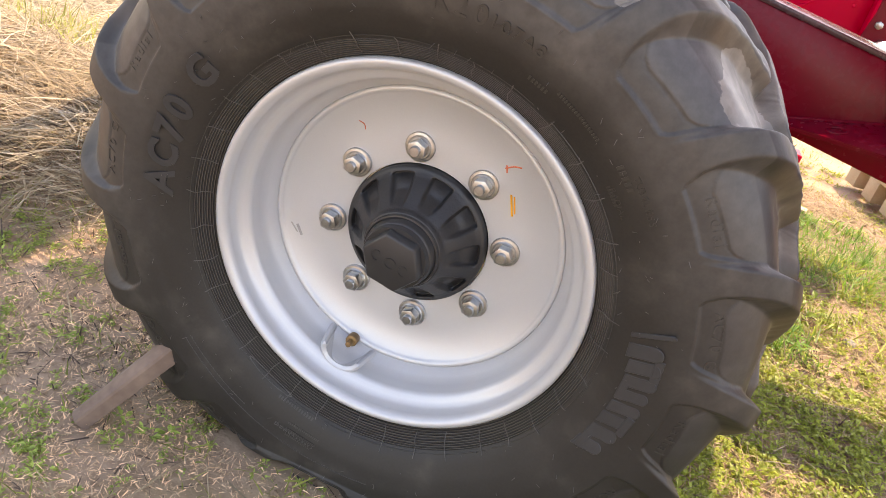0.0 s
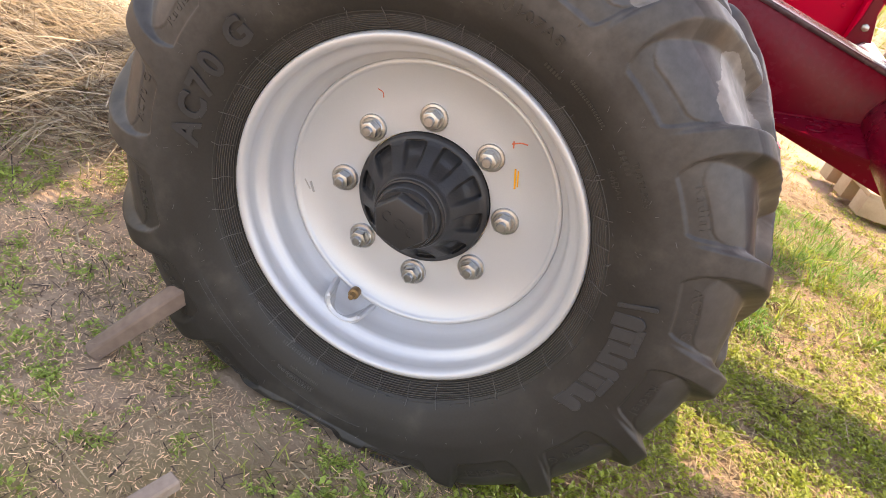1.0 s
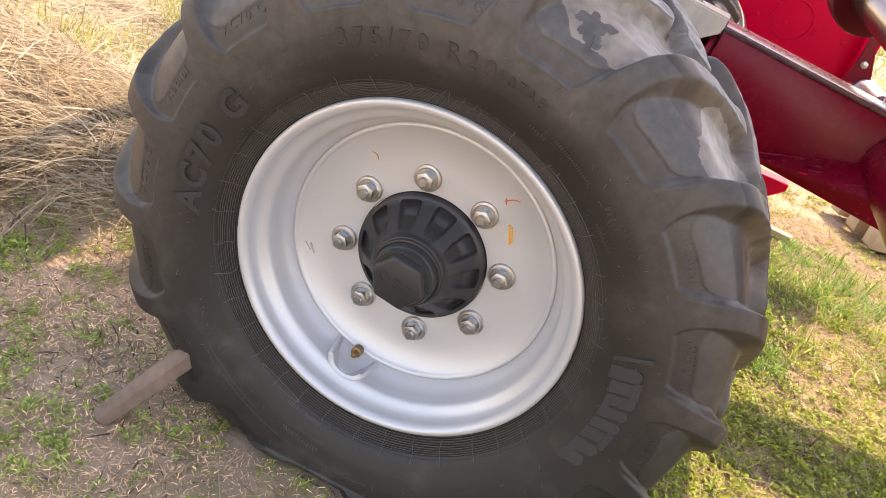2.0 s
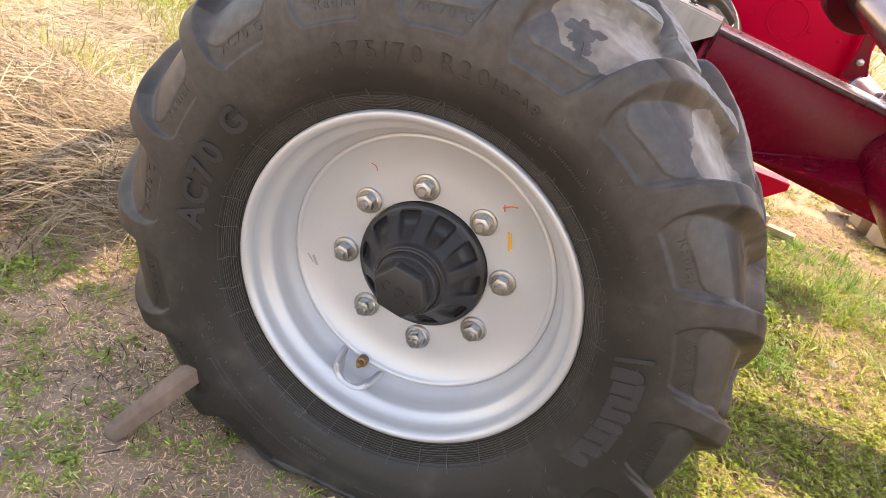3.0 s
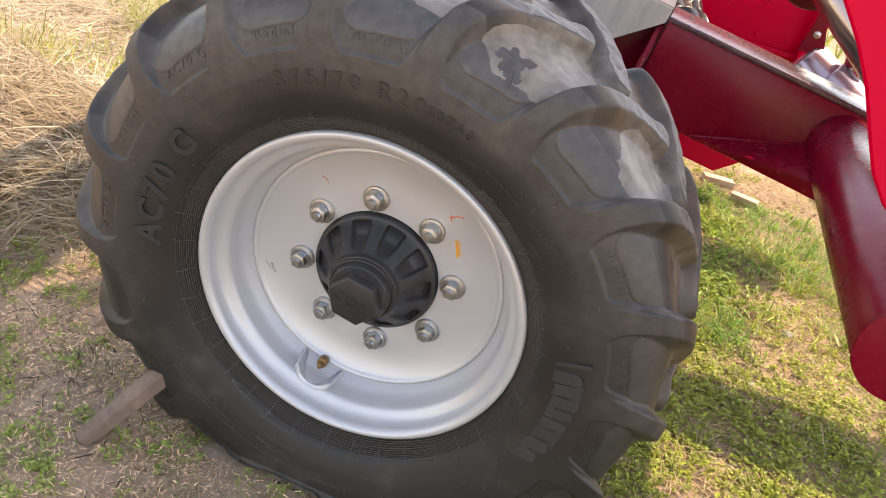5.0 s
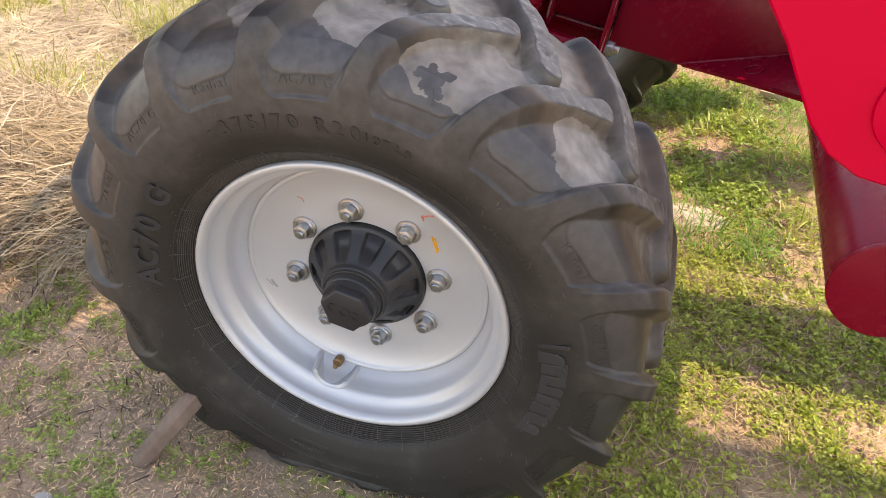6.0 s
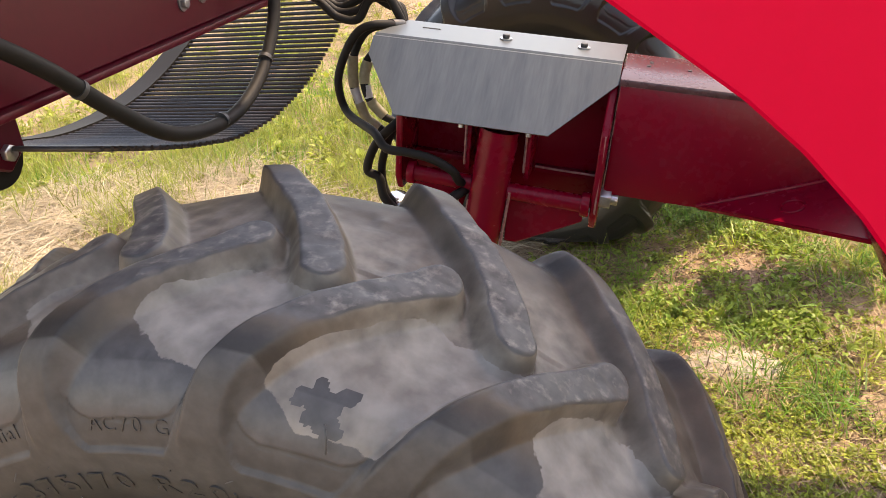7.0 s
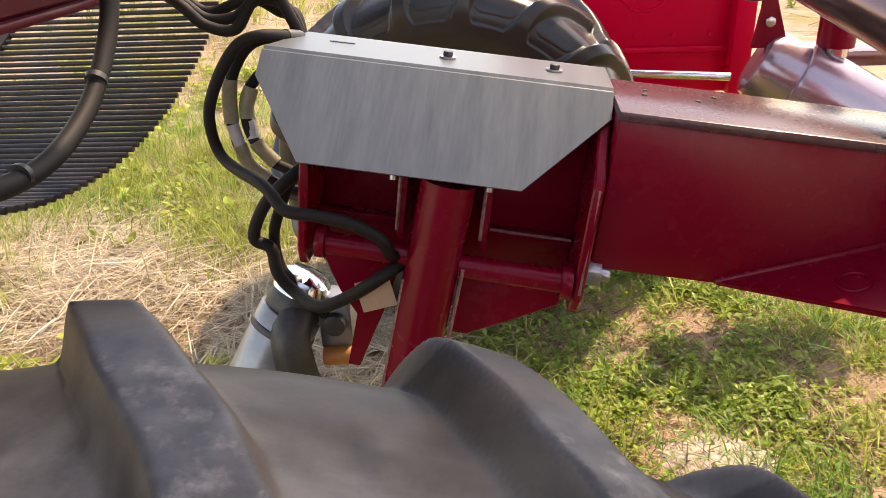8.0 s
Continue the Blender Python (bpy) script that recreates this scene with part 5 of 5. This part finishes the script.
# ---- hoses ----
def hose(points, r, label):
    ob = part("hydraulic_hose", pipe(points, r, 12, 8), BLACKHOSE)
    a, b = Vector(points[0]), Vector(points[1])
    part("end_fitting", cyl(a, a.lerp(b, 0.45), r * 1.35, 14, bevel=0.001), STEELDARK, ob, "dark steel hose fitting")
    return tagged(ob, label, "hose", group="hydraulic hoses")


hose([(-0.15, 1.12, 0.915), (-0.185, 1.05, 0.933), (-0.231, 1.05, 0.919), (-0.271, 1.05, 0.868), (-0.295, 1.05, 0.805), (-0.283, 1.05, 0.738), (-0.182, 0.93, 0.732), (-0.142, 0.885, 0.712), (-0.092, 0.875, 0.706), (-0.042, 0.875, 0.692), (-0.002, 0.88, 0.664), (0.008, 0.90, 0.631), (0.024, 0.95, 0.610)], 0.0095, "black rubber hydraulic hose looped beside the cover")
hose([(-0.16, 1.14, 0.915), (-0.204, 1.08, 0.922), (-0.239, 1.08, 0.897), (-0.266, 1.08, 0.843), (-0.270, 1.08, 0.787), (-0.252, 1.08, 0.718), (-0.199, 1.08, 0.677), (-0.15, 1.08, 0.66)], 0.0095, "black hydraulic hose with pale tape beside the cover")
hose([(-0.17, 1.15, 0.90), (-0.201, 1.10, 0.878), (-0.242, 1.09, 0.833), (-0.243, 1.08, 0.777), (-0.217, 1.08, 0.727), (-0.186, 1.08, 0.707), (-0.15, 1.08, 0.69)], 0.009, "black hydraulic hose behind the outer loops")
hose([(-0.13, 1.03, 0.74), (-0.154, 1.0, 0.725), (-0.206, 1.0, 0.678), (-0.234, 1.0, 0.618), (-0.208, 1.0, 0.597), (-0.199, 0.99, 0.555), (-0.169, 0.98, 0.523), (-0.117, 0.92, 0.532), (-0.061, 0.90, 0.562), (-0.011, 0.89, 0.598), (0.03, 0.93, 0.612)], 0.0105, "black hydraulic hose hanging in front of the yoke")
hose([(-0.14, 1.04, 0.72), (-0.166, 1.02, 0.708), (-0.191, 1.02, 0.659), (-0.207, 1.02, 0.609), (-0.199, 1.01, 0.556), (-0.165, 1.0, 0.518), (-0.13, 1.0, 0.47)], 0.0095, "black hydraulic hose running down to the cylinder")
for off in (0.0, 0.02, -0.018):
    hose([(-0.46 + off, 1.2, 1.10), (-0.39 + off, 1.17, 1.01), (-0.34, 1.15 + off, 0.968), (-0.307, 1.15 + off, 0.945 + off * 0.4), (-0.259, 1.15 + off, 0.948 + off), (-0.226, 1.15 + off, 0.971), (-0.189, 1.15 + off, 0.970 - off), (-0.164, 1.15 + off, 0.945), (-0.150, 1.14, 0.90)], 0.0095, "black hydraulic hose bundled towards the conveyor")
tag = part("cardboard_tag", box(-0.027, 0.027, -0.0008, 0.0008, -0.026, 0.026, 0), CARD)
tag.matrix_world = pose(-0.021, 0.898, 0.566, 0, -12, 5)
tagged(tag, "plain brown cardboard tag tied to a hose", "tag")

# clear yellowed spiral sleeves over the inner hoses
for pts in ([(-0.262, 1.08, 0.862), (-0.268, 1.08, 0.825), (-0.270, 1.08, 0.790)], [(-0.262, 1.08, 0.752), (-0.250, 1.08, 0.715), (-0.222, 1.08, 0.690)], [(-0.232, 1.09, 0.845), (-0.243, 1.085, 0.815), (-0.243, 1.08, 0.795)], [(-0.234, 1.08, 0.757), (-0.228, 1.08, 0.745), (-0.205, 1.08, 0.718)]):
    tagged(part("hose_sleeve", pipe(pts, 0.0122, 14, 8), SLEEVE), "yellowed plastic sleeve over a hydraulic hose", "hose sleeve", group="hose sleeves")
# a stack of tape round two hoses
for p0, p1 in (((-0.270, 1.08, 0.787), (-0.262, 1.08, 0.750)), ((-0.243, 1.085, 0.79), (-0.237, 1.08, 0.762)), ((-0.228, 1.08, 0.745), (-0.214, 1.08, 0.724))):
    tagged(part("hose_tape", cyl(p0, p1, 0.0108, 14), TAPE), "pale grey tape wound round a hose", "tape", group="hose tapes")
cylinder = thing("hydraulic_cylinder", "grey hydraulic cylinder with dark end fittings", "cylinder")
c0, c1 = Vector((-0.315, 0.96, 0.25)), Vector((-0.165, 1.04, 0.520))
part("barrel", cyl(c0, c0.lerp(c1, 0.80), 0.056, 48, bevel=0.004), CYLGREY, cylinder)
part("cap", lathe([(0.0, 0.052), (0.012, 0.052), (0.030, 0.046), (0.043, 0.030), (0.048, 0.0)], 40), CHROME, cylinder, "bright domed cap").matrix_basis = Matrix.Translation(c1 - (c1 - c0) * 0.09) @ (c1 - c0).to_track_quat("Y", "Z").to_matrix().to_4x4()
part("gland", cyl(c0.lerp(c1, 0.78), c0.lerp(c1, 0.92), 0.050, 40, bevel=0.004), STEELDARK, cylinder, "dark steel gland")
part("clamp", cyl(c0.lerp(c1, 0.66), c0.lerp(c1, 0.70), 0.0585, 40, bevel=0.002), STEELDARK, cylinder)
e0 = Vector((-0.188, 0.965, 0.417))
part("elbow", pipe([e0 + Vector((0.01, 0.05, 0.06)), e0 + Vector((0.0, 0.01, 0.03)), e0 + Vector((0.005, 0.0, -0.03)), e0 + Vector((0.02, 0.01, -0.12))], 0.034, 20, 6), STEELDARK, cylinder, "dark steel elbow")
part("joint_block", box(-0.145, -0.085, 1.0, 1.06, 0.40, 0.50, 0.008), CYLGREY, cylinder, "pale grey joint block")
part("joint_pin", cyl((-0.115, 0.985, 0.455), (-0.115, 1.06, 0.455), 0.020, 24, bevel=0.003), STEELDARK, cylinder)
part("joint_ring", cyl((-0.14, 1.0, 0.388), (-0.08, 1.0, 0.392), 0.018, 24, bevel=0.003), ORANGEDULL, cylinder, "orange plastic ring")

# ---- sieve web conveyor ----
web = thing("web_conveyor", "sagging web of steel rods carried by black belts", "conveyor")
WEB = [(1.75, 1.14), (1.55, 0.995), (1.47, 0.94), (1.38, 0.885), (1.25, 0.835), (1.10, 0.795), (0.92, 0.775), (0.76, 0.785), (0.65, 0.81), (0.53, 0.845), (0.36, 0.905)]
path = smooth_path([(0, y, z) for y, z in WEB], 40)
acc, last, spots = 0.0, path[0], [path[0]]
for q in path[1:]:
    acc += (q - last).length
    last = q
    if acc >= 0.0185:
        spots.append(q)
        acc = 0.0
rod_me = mesh_of(cyl((-0.865, 0, 0), (-0.395, 0, 0), 0.0046, 10, bevel=0.0), ROD, 40)
for q in spots:
    r = new("rod", rod_me)
    r.parent, r.location = web, q
bm = bmesh.new()
rows = []
for q in spots:
    rows.append([bm.verts.new((-0.835 + dx, q.y, q.z + dz)) for dx, dz in ((-0.028, -0.006), (0.028, -0.006), (0.028, 0.007), (-0.028, 0.007))])
for a, b in zip(rows, rows[1:]):
    for k in range(4):
        bm.faces.new((a[k], a[(k + 1) % 4], b[(k + 1) % 4], b[k]))
part("belt", bm, BLACKHOSE, web, "black rubber carrying belt")

frame_m = thing("conveyor_frame", "dark red conveyor side frame with zinc bolts", "frame")
part("side_beam", prism([(-0.30, 0.998), (1.6, 0.998), (1.6, 1.268), (-0.30, 1.268)], 0.06, "x", -0.50, 0.004), REDFRAME, frame_m)
# overhang added above the view to keep sky light off the frame
part("top_flange", box(-0.52, -0.31, -0.30, 1.6, 1.27, 1.29, 0.002), REDFRAME, frame_m)
part("lower_flange", box(-0.51, -0.425, -0.30, 1.6, 0.986, 0.9975, 0.002), REDFRAME, frame_m)
for y, z in ((0.618, 1.098), (0.724, 1.084), (0.795, 1.085), (0.727, 1.048), (0.797, 1.050)):
    bolt = part("bolt", hexnut((-0.44, y, z), (-0.428, y, z), 0.010), BOLTGREY, frame_m, "grey hexagon bolt")
    part("bolt_washer", cyl((-0.4405, y, z), (-0.437, y, z), 0.0145, 20), BOLTGREY, bolt)
part("roller_arm", prism([(0.26, 1.02), (0.40, 1.02), (0.395, 0.895), (0.355, 0.868), (0.315, 0.888), (0.285, 0.94)], 0.012, "x", -0.575, 0.003), REDFRAME, frame_m)
roller = part("support_roller", cyl((-0.64, 0.355, 0.893), (-0.58, 0.355, 0.893), 0.052, 40, bevel=0.006), BLACKHOSE, frame_m, "black rubber support roller")
part("roller_bolt", hexnut((-0.563, 0.355, 0.90), (-0.552, 0.355, 0.90), 0.014), ZINC, roller)
for pts in ([(-0.36, 0.97, 1.12), (-0.36, 0.935, 1.01), (-0.36, 0.89, 0.945), (-0.36, 0.81, 0.885), (-0.36, 0.70, 0.852), (-0.36, 0.58, 0.858), (-0.36, 0.47, 0.892), (-0.37, 0.37, 0.965), (-0.38, 0.28, 1.045), (-0.39, 0.18, 1.110), (-0.40, 0.05, 1.150)],):
    h = part("conveyor_hose", pipe(pts, 0.0128, 14, 8), BLACKHOSE)
    for i in (2, 4, 7, 9):
        a, b = Vector(pts[i]), Vector(pts[i + 1])
        part("tie", cyl(a.lerp(b, 0.45), a.lerp(b, 0.45) + (b - a).normalized() * 0.008, 0.0145, 16), STEELDARK, h)
    tagged(h, "black rubber hose with ties along the conveyor", "hose", group="hydraulic hoses")

# ---- timber on the ground ----
for x, y, rz, sx in ((0.855, 2.52, 12, 0.072), (0.97, 2.37, -14, 0.060)):
    ob = part("wood_block", box(-sx, sx, -0.026, 0.026, 0, 0.040, 0.003), PALEWOOD)
    ob.matrix_world = pose(x, y, ground_z(x, y), 0, 0, rz)
    tagged(ob, "pale sawn timber block lying on the grass", "timber", group="timber blocks")
pallet = thing("pallet", "pale wooden pallet on the ground", "pallet", pose(1.66, 2.98, 0.0, 0, 0, 14))
for k in range(3):
    part("bearer", box(-0.30, 0.30, -0.24 + 0.2 * k, -0.14 + 0.2 * k, 0.0, 0.10, 0.003), PALEWOOD, pallet)
for k in range(5):
    part("board", box(-0.30 + 0.13 * k, -0.21 + 0.13 * k, -0.24, 0.27, 0.10, 0.12, 0.002), PALEWOOD, pallet)

# fence at the field edge
fence = thing("fence", "grey wooden post and wire fence at the field edge", "fence", pose(-2.6, 9.4, 0, 0, 0, 8))
for k in range(-3, 4):
    part("post", cyl((1.9 * k, 0, -0.1), (1.9 * k, 0, 1.25), 0.05, 12), WOOD, fence)
for z in (0.35, 0.7, 1.05):
    part("wire", cyl((-5.7, -0.05, z), (5.7, -0.05, z), 0.003, 6), ZINC, fence)


# ---- the machine as one thing with its sections ----
machine = thing("farm_machine", "red farm machine on lugged wheels standing in a field", "farm machine")


def section(empty, main_name, name):
    """Makes a group of meshes one section of the machine: its main mesh carries the rest."""
    def local(o):
        return o.matrix_basis if o.parent == empty else local(o.parent) @ o.matrix_basis
    rest = [(o, local(o).copy()) for o in empty.children_recursive]
    main = next(o for o in empty.children if o.name.split(".")[0] == main_name)
    own = empty.matrix_basis.copy()
    for o, m in rest:
        if o is not main:
            o.parent, o.matrix_basis = main, m
    main.parent, main.matrix_basis = machine, own
    tagged(main, empty["label"])
    bpy.data.objects.remove(empty)
    main.name = name


for empty, main_name, name in ((wheel, "rim", "wheel"), (far_wheel, "rim", "wheel"), (axle, "beam", "axle_beam"), (yoke, "back_plate", "axle_yoke"), (cover, "sheet", "cover_plate"), (guard, "panel", "side_guard"), (body, "side_panel", "body_panel"), (ram, "tube", "strut"), (strut, "tube", "strut"), (cylinder, "barrel", "hydraulic_cylinder"), (frame_m, "side_beam", "conveyor_frame"), (web, "belt", "web_conveyor")):
    section(empty, main_name, name)
